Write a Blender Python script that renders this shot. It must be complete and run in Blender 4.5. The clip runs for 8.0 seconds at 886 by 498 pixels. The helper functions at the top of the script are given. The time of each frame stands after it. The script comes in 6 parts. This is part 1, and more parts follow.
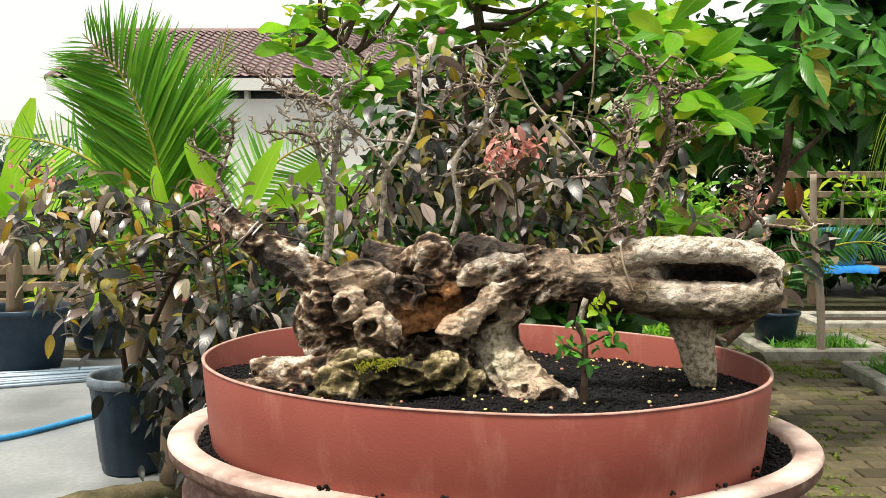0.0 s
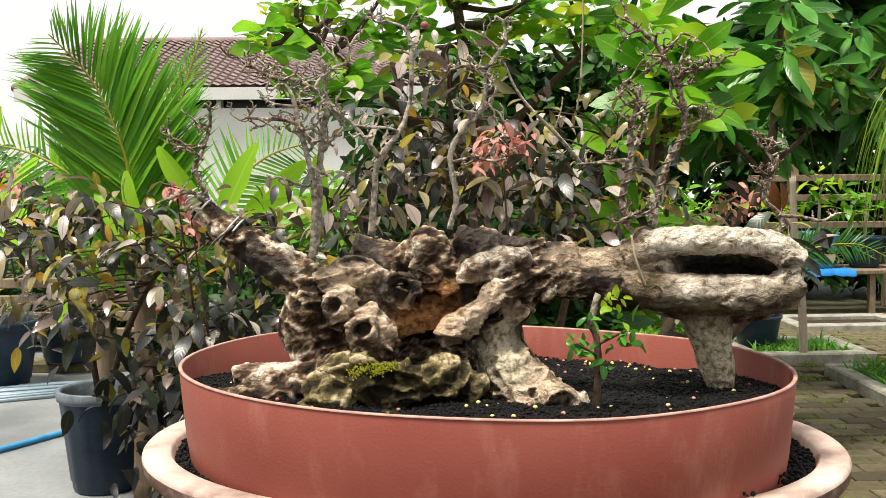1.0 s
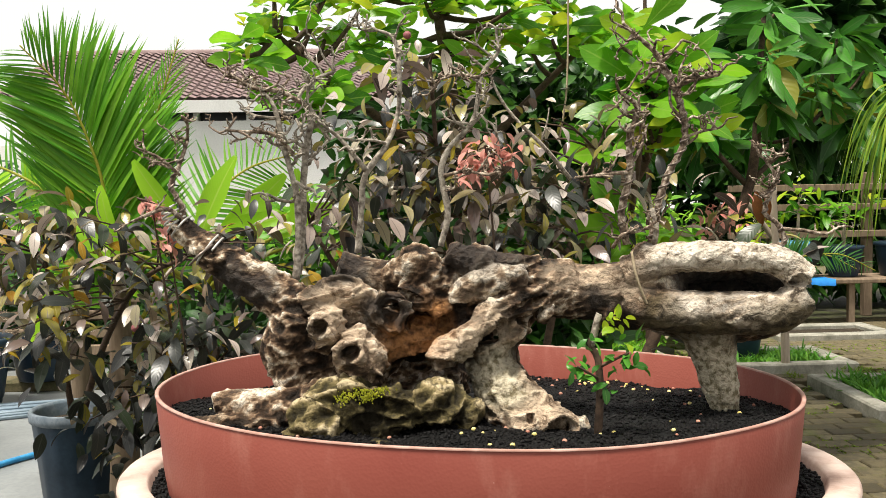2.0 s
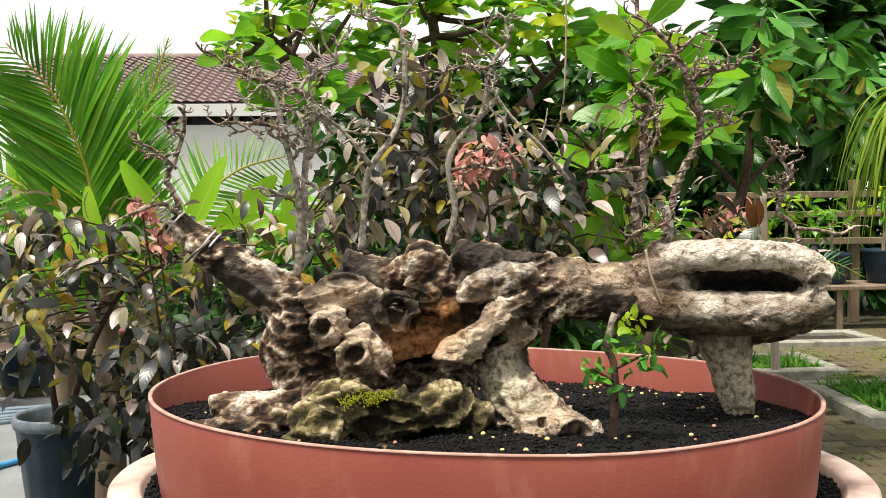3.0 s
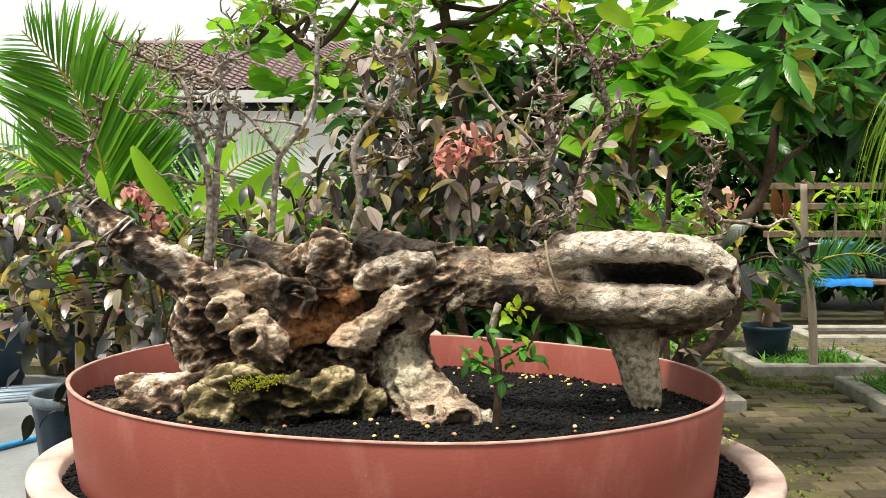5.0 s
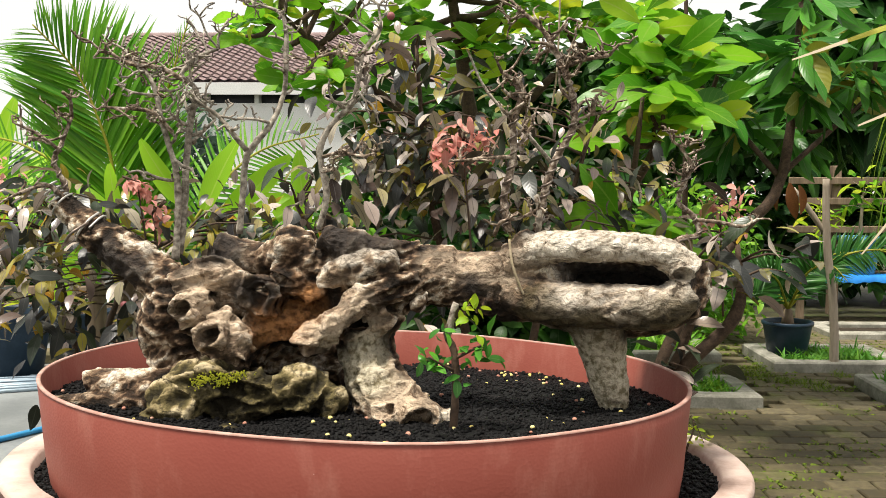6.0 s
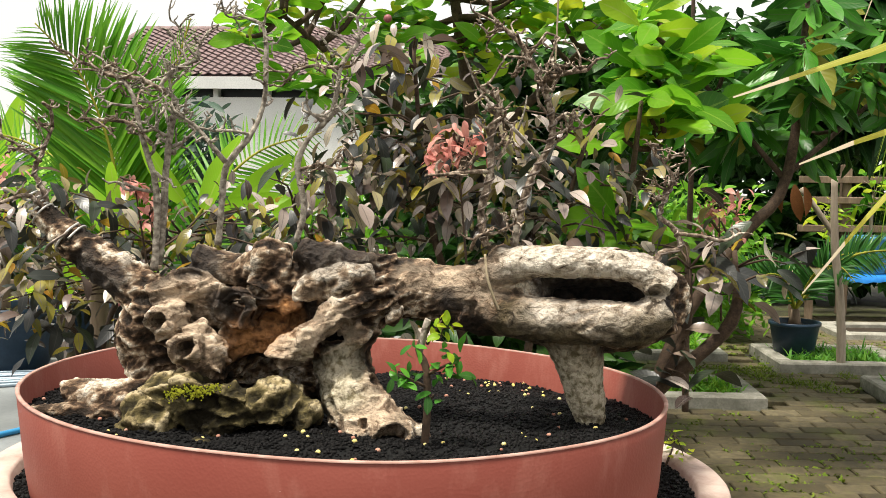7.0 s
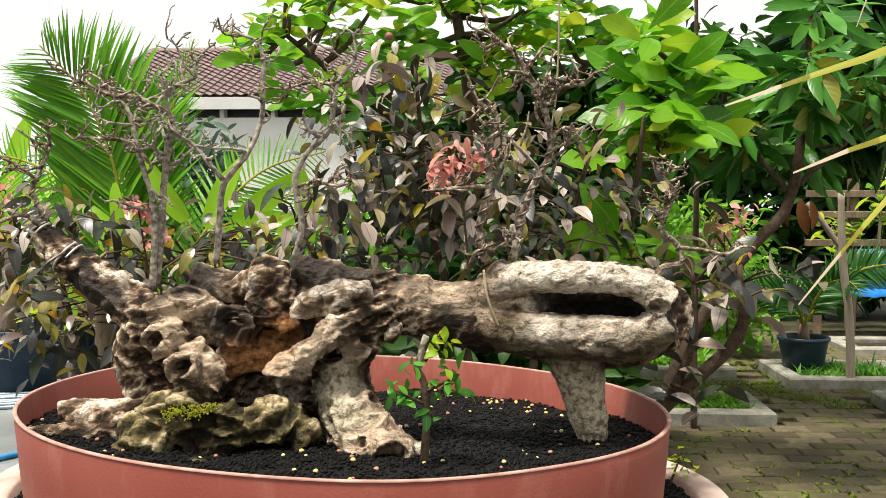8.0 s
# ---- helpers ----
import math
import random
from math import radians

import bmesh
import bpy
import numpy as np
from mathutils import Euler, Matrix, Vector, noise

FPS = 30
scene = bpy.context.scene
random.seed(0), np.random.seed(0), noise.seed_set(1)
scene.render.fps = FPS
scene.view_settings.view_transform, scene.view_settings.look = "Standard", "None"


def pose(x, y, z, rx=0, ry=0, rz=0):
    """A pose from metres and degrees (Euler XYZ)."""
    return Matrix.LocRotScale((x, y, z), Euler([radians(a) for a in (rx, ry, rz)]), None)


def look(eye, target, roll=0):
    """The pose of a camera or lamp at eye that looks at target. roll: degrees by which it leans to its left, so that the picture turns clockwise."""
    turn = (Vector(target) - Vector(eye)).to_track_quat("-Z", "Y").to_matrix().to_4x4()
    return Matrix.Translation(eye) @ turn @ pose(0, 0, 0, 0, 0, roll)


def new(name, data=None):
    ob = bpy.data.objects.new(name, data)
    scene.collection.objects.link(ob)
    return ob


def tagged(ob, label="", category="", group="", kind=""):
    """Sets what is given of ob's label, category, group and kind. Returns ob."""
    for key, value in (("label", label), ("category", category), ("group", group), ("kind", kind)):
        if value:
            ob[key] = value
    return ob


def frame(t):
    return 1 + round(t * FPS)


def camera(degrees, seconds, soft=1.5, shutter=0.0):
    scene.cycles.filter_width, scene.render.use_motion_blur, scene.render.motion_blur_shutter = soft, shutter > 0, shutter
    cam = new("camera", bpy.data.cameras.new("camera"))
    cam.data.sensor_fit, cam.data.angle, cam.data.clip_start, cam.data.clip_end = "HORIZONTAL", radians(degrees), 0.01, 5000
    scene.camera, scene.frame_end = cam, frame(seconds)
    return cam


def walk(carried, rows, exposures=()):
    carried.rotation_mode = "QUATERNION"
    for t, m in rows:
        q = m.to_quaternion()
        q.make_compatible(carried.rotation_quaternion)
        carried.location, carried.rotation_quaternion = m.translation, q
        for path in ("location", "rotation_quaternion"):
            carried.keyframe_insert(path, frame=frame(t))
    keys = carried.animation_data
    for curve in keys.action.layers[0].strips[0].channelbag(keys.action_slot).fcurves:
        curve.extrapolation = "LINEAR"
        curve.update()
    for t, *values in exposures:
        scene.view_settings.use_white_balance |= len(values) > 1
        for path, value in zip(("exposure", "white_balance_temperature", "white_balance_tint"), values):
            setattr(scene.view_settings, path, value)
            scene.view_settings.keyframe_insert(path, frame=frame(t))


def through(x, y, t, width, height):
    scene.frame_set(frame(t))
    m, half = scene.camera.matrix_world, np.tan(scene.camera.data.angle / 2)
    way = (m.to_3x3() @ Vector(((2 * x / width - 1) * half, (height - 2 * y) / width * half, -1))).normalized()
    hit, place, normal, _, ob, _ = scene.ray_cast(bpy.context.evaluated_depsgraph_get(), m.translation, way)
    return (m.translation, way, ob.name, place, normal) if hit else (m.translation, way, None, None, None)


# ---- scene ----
cam = camera(50.0, 8.0, soft=0.5)
ROWS = [
    (0, -0, -0.0004, 1.4, 85.5, -0, -0),
    (0.5, -0.0164, 0.0582, 1.3824, 85.93, 0.298, -0.941),
    (1, -0.0321, 0.1049, 1.3697, 86.114, 0.624, -1.597),
    (1.5, -0.0352, 0.1394, 1.375, 86.439, 0.948, -2.219),
    (3, -0.0725, 0.2178, 1.3601, 87.191, 0.699, -3.773),
    (3.5, -0.0574, 0.2274, 1.3499, 87.087, 0.545, -3.618),
    (4, -0.0052, 0.2076, 1.3557, 86.881, 0.48, -2.473),
    (4.5, 0.0689, 0.2002, 1.3592, 86.684, 0.328, -1.229),
    (6, 0.2129, 0.2069, 1.3686, 85.975, -0.173, 1.649),
    (6.5, 0.2412, 0.2075, 1.3792, 85.791, -0.223, 2.085),
    (7, 0.2584, 0.212, 1.3947, 85.588, -0.586, 2.417),
    (7.5, 0.2691, 0.2195, 1.3969, 85.664, -0.474, 2.639),
    (8, 0.2694, 0.2214, 1.3912, 86.684, -0.04, 2.833),
]
walk(cam, [(t, pose(x, y, z, rx, ry, rz)) for t, x, y, z, rx, ry, rz in ROWS])

# ---- light: bright overcast sky with a soft sun ----
world = bpy.data.worlds.new("sky")
scene.world = world
world.use_nodes = True
wn = world.node_tree.nodes
wl = world.node_tree.links
bg = wn["Background"]
sky = wn.new("ShaderNodeTexSky")
sky.sky_type = "NISHITA"
sky.sun_disc = False
sky.sun_elevation = radians(72)
sky.sun_rotation = radians(-40)
sky.air_density = 1.0
sky.dust_density = 4.0
cloud = wn.new("ShaderNodeMix")
cloud.data_type = "RGBA"
cloud.inputs[0].default_value = 0.85
cloud.inputs[7].default_value = (10.3, 10.1, 9.6, 1)
wl.new(sky.outputs[0], cloud.inputs[6])
wl.new(cloud.outputs[2], bg.inputs[0])
bg.inputs[1].default_value = 0.112
sun = new("sun", bpy.data.lights.new("sun", "SUN"))
sun.data.energy = 7.0
sun.data.angle = radians(12)
sun.data.color = (1.0, 0.94, 0.83)
sun.matrix_world = look((-1.5, 1.0, 7.6), (0.3, 2.6, 0))



# ---- materials ----
def mat(name, rough=0.6, metal=0.0, spec=0.5):
    m = bpy.data.materials.new(name)
    m.use_nodes = True
    b = m.node_tree.nodes["Principled BSDF"]
    b.inputs["Roughness"].default_value = rough
    b.inputs["Metallic"].default_value = metal
    b.inputs["Specular IOR Level"].default_value = spec
    return m, m.node_tree.nodes, m.node_tree.links, b


def ramp(n, l, fac, stops):
    r = n.new("ShaderNodeValToRGB")
    e = r.color_ramp.elements
    while len(e) < len(stops):
        e.new(0.5)
    for el, (p, c) in zip(e, stops):
        el.position = p
        el.color = (*c, 1)
    l.new(fac, r.inputs[0])
    return r.outputs[0]


def tex(n, l, kind, scale, detail=4.0, vec=None, rough=0.55, dist=0.0):
    t = n.new("ShaderNodeTex" + kind)
    t.inputs["Scale"].default_value = scale
    if kind == "Noise":
        t.inputs["Detail"].default_value = detail
        t.inputs["Roughness"].default_value = rough
        t.inputs["Distortion"].default_value = dist
    if vec is not None:
        l.new(vec, t.inputs["Vector"])
    return t.outputs[0]


def coords(n, l, scale=(1, 1, 1), rot=(0, 0, 0), kind="Object"):
    tc = n.new("ShaderNodeTexCoord")
    mp = n.new("ShaderNodeMapping")
    mp.inputs["Scale"].default_value = scale
    mp.inputs["Rotation"].default_value = rot
    l.new(tc.outputs[kind], mp.inputs[0])
    return mp.outputs[0]


def mixc(n, l, fac, a, b, mode="MIX"):
    m = n.new("ShaderNodeMix")
    m.data_type = "RGBA"
    m.blend_type = mode
    for sock, v in ((m.inputs[0], fac), (m.inputs[6], a), (m.inputs[7], b)):
        if isinstance(v, (int, float)):
            sock.default_value = v
        elif isinstance(v, tuple):
            sock.default_value = (*v, 1)
        else:
            l.new(v, sock)
    return m.outputs[2]


def bump(n, l, b, height, strength=0.4, dist=0.01):
    k = n.new("ShaderNodeBump")
    k.inputs["Strength"].default_value = strength
    k.inputs["Distance"].default_value = dist
    l.new(height, k.inputs["Height"])
    l.new(k.outputs[0], b.inputs["Normal"])


def simple(name, c1, c2, scale=12.0, rough=0.6, metal=0.0, bstr=0.2, bscale=60.0, spec=0.25, grain=(1, 1, 1), third=None):
    """Two-colour noise with a finer grain on top and a small relief."""
    m, n, l, b = mat(name, rough, metal, spec)
    v = coords(n, l, grain)
    f = tex(n, l, "Noise", scale, 5, v)
    stops = [(0.3, c1), (0.7, c2)]
    if third:
        stops = [(0.28, c1), (0.5, c2), (0.72, third)]
    c = ramp(n, l, f, stops)
    g = tex(n, l, "Noise", bscale, 3, v)
    dark = tuple(k * 0.75 for k in c1)
    c = mixc(n, l, ramp(n, l, g, [(0.35, (0.35, 0.35, 0.35)), (0.6, (0, 0, 0))]), c, dark)
    l.new(c, b.inputs["Base Color"])
    bump(n, l, b, g, bstr, 0.004)
    return m


def leafmat(name, cols, vein, rough=0.42, through=0.35, blotch=None, ribs=9.0, spec=0.22, island=False):
    """Leaf: colour by leaf, ribs along its UVs, some light let through."""
    m, n, l, b = mat(name, rough, 0.0, spec)
    if island:
        rnd = n.new("ShaderNodeNewGeometry").outputs["Random Per Island"]
    else:
        rnd = n.new("ShaderNodeObjectInfo").outputs["Random"]
    k = len(cols)
    c = ramp(n, l, rnd, [(i / max(1, k - 1), col) for i, col in enumerate(cols)])
    uv = n.new("ShaderNodeUVMap")
    sep = n.new("ShaderNodeSeparateXYZ")
    l.new(uv.outputs[0], sep.inputs[0])

    def math1(op, a, bb):
        q = n.new("ShaderNodeMath")
        q.operation = op
        for s, vv in ((q.inputs[0], a), (q.inputs[1], bb)):
            if isinstance(vv, (int, float)):
                s.default_value = vv
            else:
                l.new(vv, s)
        return q.outputs[0]
    side = math1("ABSOLUTE", math1("SUBTRACT", sep.outputs[0], 0.5), 0.0)
    along = math1("SUBTRACT", sep.outputs[1], math1("MULTIPLY", side, 0.45))
    wave = math1("SINE", math1("MULTIPLY", along, ribs * 6.283), 0.0)
    rib = math1("GREATER_THAN", wave, 0.9)
    mid = math1("LESS_THAN", side, 0.035)
    v = math1("MAXIMUM", math1("MULTIPLY", rib, 0.14), math1("MULTIPLY", mid, 0.7))
    patch = tex(n, l, "Noise", 9.0, 4, coords(n, l))
    c = mixc(n, l, ramp(n, l, patch, [(0.4, (0, 0, 0)), (0.75, (0.55, 0.55, 0.55))]), c, blotch or cols[0])
    c = mixc(n, l, v, c, vein)
    l.new(c, b.inputs["Base Color"])
    bump(n, l, b, wave, 0.07, 0.004)
    tr = n.new("ShaderNodeBsdfTranslucent")
    l.new(c, tr.inputs[0])
    mx = n.new("ShaderNodeMixShader")
    mx.inputs[0].default_value = through
    l.new(b.outputs[0], mx.inputs[1])
    l.new(tr.outputs[0], mx.inputs[2])
    l.new(mx.outputs[0], n["Material Output"].inputs[0])
    return m


def barkmat():
    m, n, l, b = mat("gnarled_bark", 0.85, 0, 0.25)
    v = coords(n, l)
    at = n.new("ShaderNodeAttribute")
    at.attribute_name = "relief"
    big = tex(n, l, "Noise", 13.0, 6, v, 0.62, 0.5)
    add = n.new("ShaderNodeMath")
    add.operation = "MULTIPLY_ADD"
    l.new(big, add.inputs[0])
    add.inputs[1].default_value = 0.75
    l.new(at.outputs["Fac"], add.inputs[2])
    # low relief dark, crests pale: fissured bark with crevice shade painted in
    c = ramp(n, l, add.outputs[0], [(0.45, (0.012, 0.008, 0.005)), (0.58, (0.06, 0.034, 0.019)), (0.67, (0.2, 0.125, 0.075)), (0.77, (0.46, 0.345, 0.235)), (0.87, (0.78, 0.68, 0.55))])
    mid = tex(n, l, "Noise", 60.0, 6, coords(n, l, (0.75, 1, 1.2), (0, 0.5, 0)), 0.7, 0.8)
    c = mixc(n, l, ramp(n, l, mid, [(0.36, (0.85, 0.85, 0.85)), (0.5, (0, 0, 0))]), c, (0.035, 0.024, 0.016))
    vor = n.new("ShaderNodeTexVoronoi")
    vor.feature = "DISTANCE_TO_EDGE"
    vor.inputs["Scale"].default_value = 90.0
    l.new(v, vor.inputs["Vector"])
    crack = ramp(n, l, vor.outputs[0], [(0.0, (0.45, 0.45, 0.45)), (0.08, (0, 0, 0))])
    c = mixc(n, l, crack, c, (0.05, 0.035, 0.025))

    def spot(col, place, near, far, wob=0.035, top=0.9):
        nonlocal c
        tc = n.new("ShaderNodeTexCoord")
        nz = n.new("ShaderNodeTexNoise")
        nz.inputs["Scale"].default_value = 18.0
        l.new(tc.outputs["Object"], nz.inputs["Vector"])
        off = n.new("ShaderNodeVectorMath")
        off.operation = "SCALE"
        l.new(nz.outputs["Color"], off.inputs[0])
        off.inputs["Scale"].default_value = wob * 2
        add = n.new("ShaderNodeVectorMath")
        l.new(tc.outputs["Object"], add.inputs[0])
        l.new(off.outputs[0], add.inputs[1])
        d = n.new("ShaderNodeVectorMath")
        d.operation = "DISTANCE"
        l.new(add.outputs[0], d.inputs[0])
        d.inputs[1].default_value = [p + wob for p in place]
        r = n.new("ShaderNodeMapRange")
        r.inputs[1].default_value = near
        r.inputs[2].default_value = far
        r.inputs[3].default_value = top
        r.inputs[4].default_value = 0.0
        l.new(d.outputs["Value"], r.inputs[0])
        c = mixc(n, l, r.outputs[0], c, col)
    fibre = tex(n, l, "Noise", 120.0, 4, v)
    rust = ramp(n, l, fibre, [(0.3, (0.1, 0.04, 0.015)), (0.6, (0.42, 0.2, 0.075))])
    for place in ROT_PLACES:
        spot(rust, place, 0.026, 0.048)
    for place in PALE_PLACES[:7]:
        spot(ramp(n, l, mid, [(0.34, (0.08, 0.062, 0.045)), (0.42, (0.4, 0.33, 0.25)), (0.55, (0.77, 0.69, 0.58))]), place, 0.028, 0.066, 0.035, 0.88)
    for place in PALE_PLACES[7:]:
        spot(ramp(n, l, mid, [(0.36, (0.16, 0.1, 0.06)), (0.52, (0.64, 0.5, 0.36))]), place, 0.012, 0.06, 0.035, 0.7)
    # mossy brown belly, darkened to paint in the underside's shade
    for place in MOSSY_SHADE_PLACES:
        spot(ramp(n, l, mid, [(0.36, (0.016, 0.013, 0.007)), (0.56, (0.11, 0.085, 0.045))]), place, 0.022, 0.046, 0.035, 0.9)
    for place in CHAR_SHADE_PLACES:
        spot((0.035, 0.028, 0.024), place, 0.02, 0.042)
    # dark inner wood taken to near-black, painting deep shade into the slot
    for place in HOLLOW_SHADE_PLACES:
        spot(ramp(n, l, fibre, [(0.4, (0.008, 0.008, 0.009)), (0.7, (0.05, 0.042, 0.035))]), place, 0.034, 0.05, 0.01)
    for place in LICHEN_PLACES:
        lich = ramp(n, l, fibre, [(0.36, (0.19, 0.16, 0.09)), (0.56, (0.56, 0.5, 0.37))])
        spot(lich, place, 0.025, 0.06)
    fleck = tex(n, l, "Noise", 210.0, 4, v, 0.65)
    c = mixc(n, l, ramp(n, l, fleck, [(0.34, (0.5, 0.5, 0.5)), (0.45, (0, 0, 0))]), c, (0.07, 0.045, 0.028))
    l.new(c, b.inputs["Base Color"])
    h = n.new("ShaderNodeMath")
    h.operation = "ADD"
    l.new(mid, h.inputs[0])
    l.new(fibre, h.inputs[1])
    bump(n, l, b, h.outputs[0], 1.0, 0.007)
    return m


ROT_PLACES = [(-0.021, 1.410, 1.192), (0.001, 1.410, 1.204), (-0.038, 1.410, 1.184)]
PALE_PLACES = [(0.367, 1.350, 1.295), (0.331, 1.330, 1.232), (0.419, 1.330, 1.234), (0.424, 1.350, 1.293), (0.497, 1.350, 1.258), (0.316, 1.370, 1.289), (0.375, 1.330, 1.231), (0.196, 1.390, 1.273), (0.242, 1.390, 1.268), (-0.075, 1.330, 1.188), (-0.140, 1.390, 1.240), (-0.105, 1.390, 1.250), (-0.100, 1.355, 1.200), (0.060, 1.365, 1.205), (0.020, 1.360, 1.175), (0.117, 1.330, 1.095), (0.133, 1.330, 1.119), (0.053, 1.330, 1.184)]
# charred stub and dark cap; the last spot paints in a burl's shade
CHAR_SHADE_PLACES = [(-0.130, 1.440, 1.281), (-0.108, 1.430, 1.283), (-0.262, 1.440, 1.272), (-0.235, 1.435, 1.262), (0.038, 1.400, 1.295), (0.070, 1.400, 1.290), (0.105, 1.415, 1.288), (0.215, 1.400, 1.223), (-0.055, 1.390, 1.225)]
# torso undersides: moss stain and painted shade in one dark colour
MOSSY_SHADE_PLACES = [(0.305, 1.390, 1.199), (0.341, 1.365, 1.185), (0.372, 1.360, 1.184), (0.409, 1.360, 1.184), (0.446, 1.360, 1.189), (0.484, 1.365, 1.198), (0.338, 1.420, 1.182), (0.400, 1.400, 1.164)]
HOLLOW_SHADE_PLACES = [(0.346, 1.460, 1.244), (0.383, 1.470, 1.241), (0.419, 1.470, 1.241), (0.454, 1.470, 1.241), (0.478, 1.450, 1.243)]
LICHEN_PLACES = [(0.385, 1.415, 1.145), (0.405, 1.425, 1.08), (0.071, 1.370, 1.140), (0.386, 1.420, 1.126), (0.399, 1.420, 1.100)]

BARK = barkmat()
TWIG = simple("grey_twig_bark", (0.03, 0.02, 0.014), (0.22, 0.16, 0.115), 110, 0.85, 0, 0.7, 220, 0.25, third=(0.68, 0.59, 0.48))
PALETWIG = simple("pale_stem_bark", (0.07, 0.052, 0.037), (0.58, 0.52, 0.43), 120, 0.85, 0, 0.5, 220, 0.25)
BROWNTWIG = simple("brown_stem_bark", (0.04, 0.026, 0.017), (0.11, 0.07, 0.045), 50, 0.8, 0, 0.4, 200, 0.3)
WIRE = simple("training_wire", (0.13, 0.1, 0.08), (0.24, 0.2, 0.17), 80, 0.4, 0.6, 0.05, 300)
CORD = simple("old_cord", (0.3, 0.24, 0.15), (0.46, 0.38, 0.26), 60, 0.8, 0, 0.3, 300)


def stonemat():
    """Weathered limestone: shade painted into its hollows by relief, tan on its crests."""
    m, n, l, b = mat("weathered_limestone", 0.9, 0, 0.2)
    v = coords(n, l)
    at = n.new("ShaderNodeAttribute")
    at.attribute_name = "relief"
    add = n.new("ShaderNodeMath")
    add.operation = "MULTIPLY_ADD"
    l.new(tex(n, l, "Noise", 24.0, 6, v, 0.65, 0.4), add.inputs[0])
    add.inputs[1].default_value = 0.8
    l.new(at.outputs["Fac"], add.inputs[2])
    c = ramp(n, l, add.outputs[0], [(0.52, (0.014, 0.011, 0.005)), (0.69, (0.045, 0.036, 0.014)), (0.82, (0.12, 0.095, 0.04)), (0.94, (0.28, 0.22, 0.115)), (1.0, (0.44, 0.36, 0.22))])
    g = tex(n, l, "Noise", 150, 4, v)
    c = mixc(n, l, ramp(n, l, g, [(0.36, (0.8, 0.8, 0.8)), (0.5, (0, 0, 0))]), c, (0.03, 0.025, 0.014))
    l.new(c, b.inputs["Base Color"])
    bump(n, l, b, g, 0.9, 0.006)
    return m


ROCKSTONE = stonemat()
MOSS = simple("yellow_moss", (0.2, 0.22, 0.01), (0.42, 0.42, 0.03), 60, 0.9, 0, 0.8, 300, 0.2)
GRIT = simple("black_volcanic_grit", (0.004, 0.004, 0.004), (0.01, 0.01, 0.01), 90, 0.8, 0, 0.5, 300, 0.15)
GRAVEL = simple("black_grit_grain", (0.002, 0.002, 0.002), (0.009, 0.008, 0.008), 50, 0.55, 0, 0.3, 300, 0.14)
PELLET = simple("fertiliser_pellet", (0.62, 0.5, 0.12), (0.8, 0.72, 0.35), 60, 0.5)
CHIP = simple("brick_chip", (0.35, 0.12, 0.08), (0.5, 0.3, 0.22), 60, 0.8)
CONCRETE = simple("weathered_concrete", (0.17, 0.165, 0.13), (0.42, 0.4, 0.34), 9, 0.85, 0, 0.4, 70, 0.3)
CEMENT = simple("wet_cement_floor", (0.16, 0.17, 0.17), (0.3, 0.31, 0.31), 2.2, 0.35, 0, 0.15, 40, 0.5)
LEDGE = simple("mossy_ledge", (0.05, 0.05, 0.02), (0.2, 0.16, 0.09), 9, 0.85, 0, 0.6, 80, 0.3)
PLASTIC = simple("dark_plastic", (0.012, 0.026, 0.045), (0.024, 0.044, 0.07), 7, 0.38, 0, 0.08, 60)
PLASTICRIM = simple("dusty_plastic_rim", (0.1, 0.13, 0.16), (0.19, 0.22, 0.25), 20, 0.5, 0, 0.1, 80)
BLUEPLASTIC = simple("blue_plastic", (0.05, 0.2, 0.34), (0.1, 0.3, 0.42), 7, 0.4, 0, 0.08, 60)
TARP = simple("blue_tarpaulin", (0.015, 0.16, 0.5), (0.03, 0.25, 0.65), 9, 0.4, 0, 0.2, 30)
WOOD = simple("old_timber", (0.12, 0.085, 0.055), (0.3, 0.22, 0.15), 10, 0.8, 0, 0.4, 70, 0.3, (1, 1, 0.2))
PALEPOST = simple("pale_round_timber", (0.25, 0.2, 0.15), (0.45, 0.38, 0.3), 10, 0.8, 0, 0.4, 70, 0.3, (1, 1, 0.2))
HOSE = simple("blue_hose", (0.03, 0.2, 0.42), (0.06, 0.3, 0.55), 20, 0.35, 0, 0.05, 90)
ROD = simple("grey_blue_pipe", (0.2, 0.27, 0.34), (0.38, 0.45, 0.5), 6, 0.4, 0.2, 0.05, 90, 0.5, (0.2, 1, 1))
WALLW = simple("white_render", (0.88, 0.87, 0.84), (0.93, 0.92, 0.9), 3, 0.85, 0, 0.2, 60)
SHADOWGAP = simple("slot_shade", (0.03, 0.033, 0.035), (0.06, 0.06, 0.06), 4, 0.3)
ROOF = simple("brown_roof_tile", (0.17, 0.115, 0.11), (0.3, 0.22, 0.215), 8, 0.75, 0, 0.3, 60, 0.3)
FASCIA = simple("white_fascia", (0.7, 0.7, 0.68), (0.8, 0.8, 0.77), 3, 0.7)
CLAYPOT = simple("dry_orange_leaf", (0.2, 0.075, 0.025), (0.32, 0.13, 0.045), 6, 0.8)
EARTH = simple("dark_earth", (0.02, 0.015, 0.01), (0.06, 0.045, 0.03), 20, 0.95, 0, 0.8, 90, 0.2)
FRUITMAT = simple("dull_red_fruit", (0.2, 0.05, 0.06), (0.32, 0.12, 0.12), 30, 0.45)


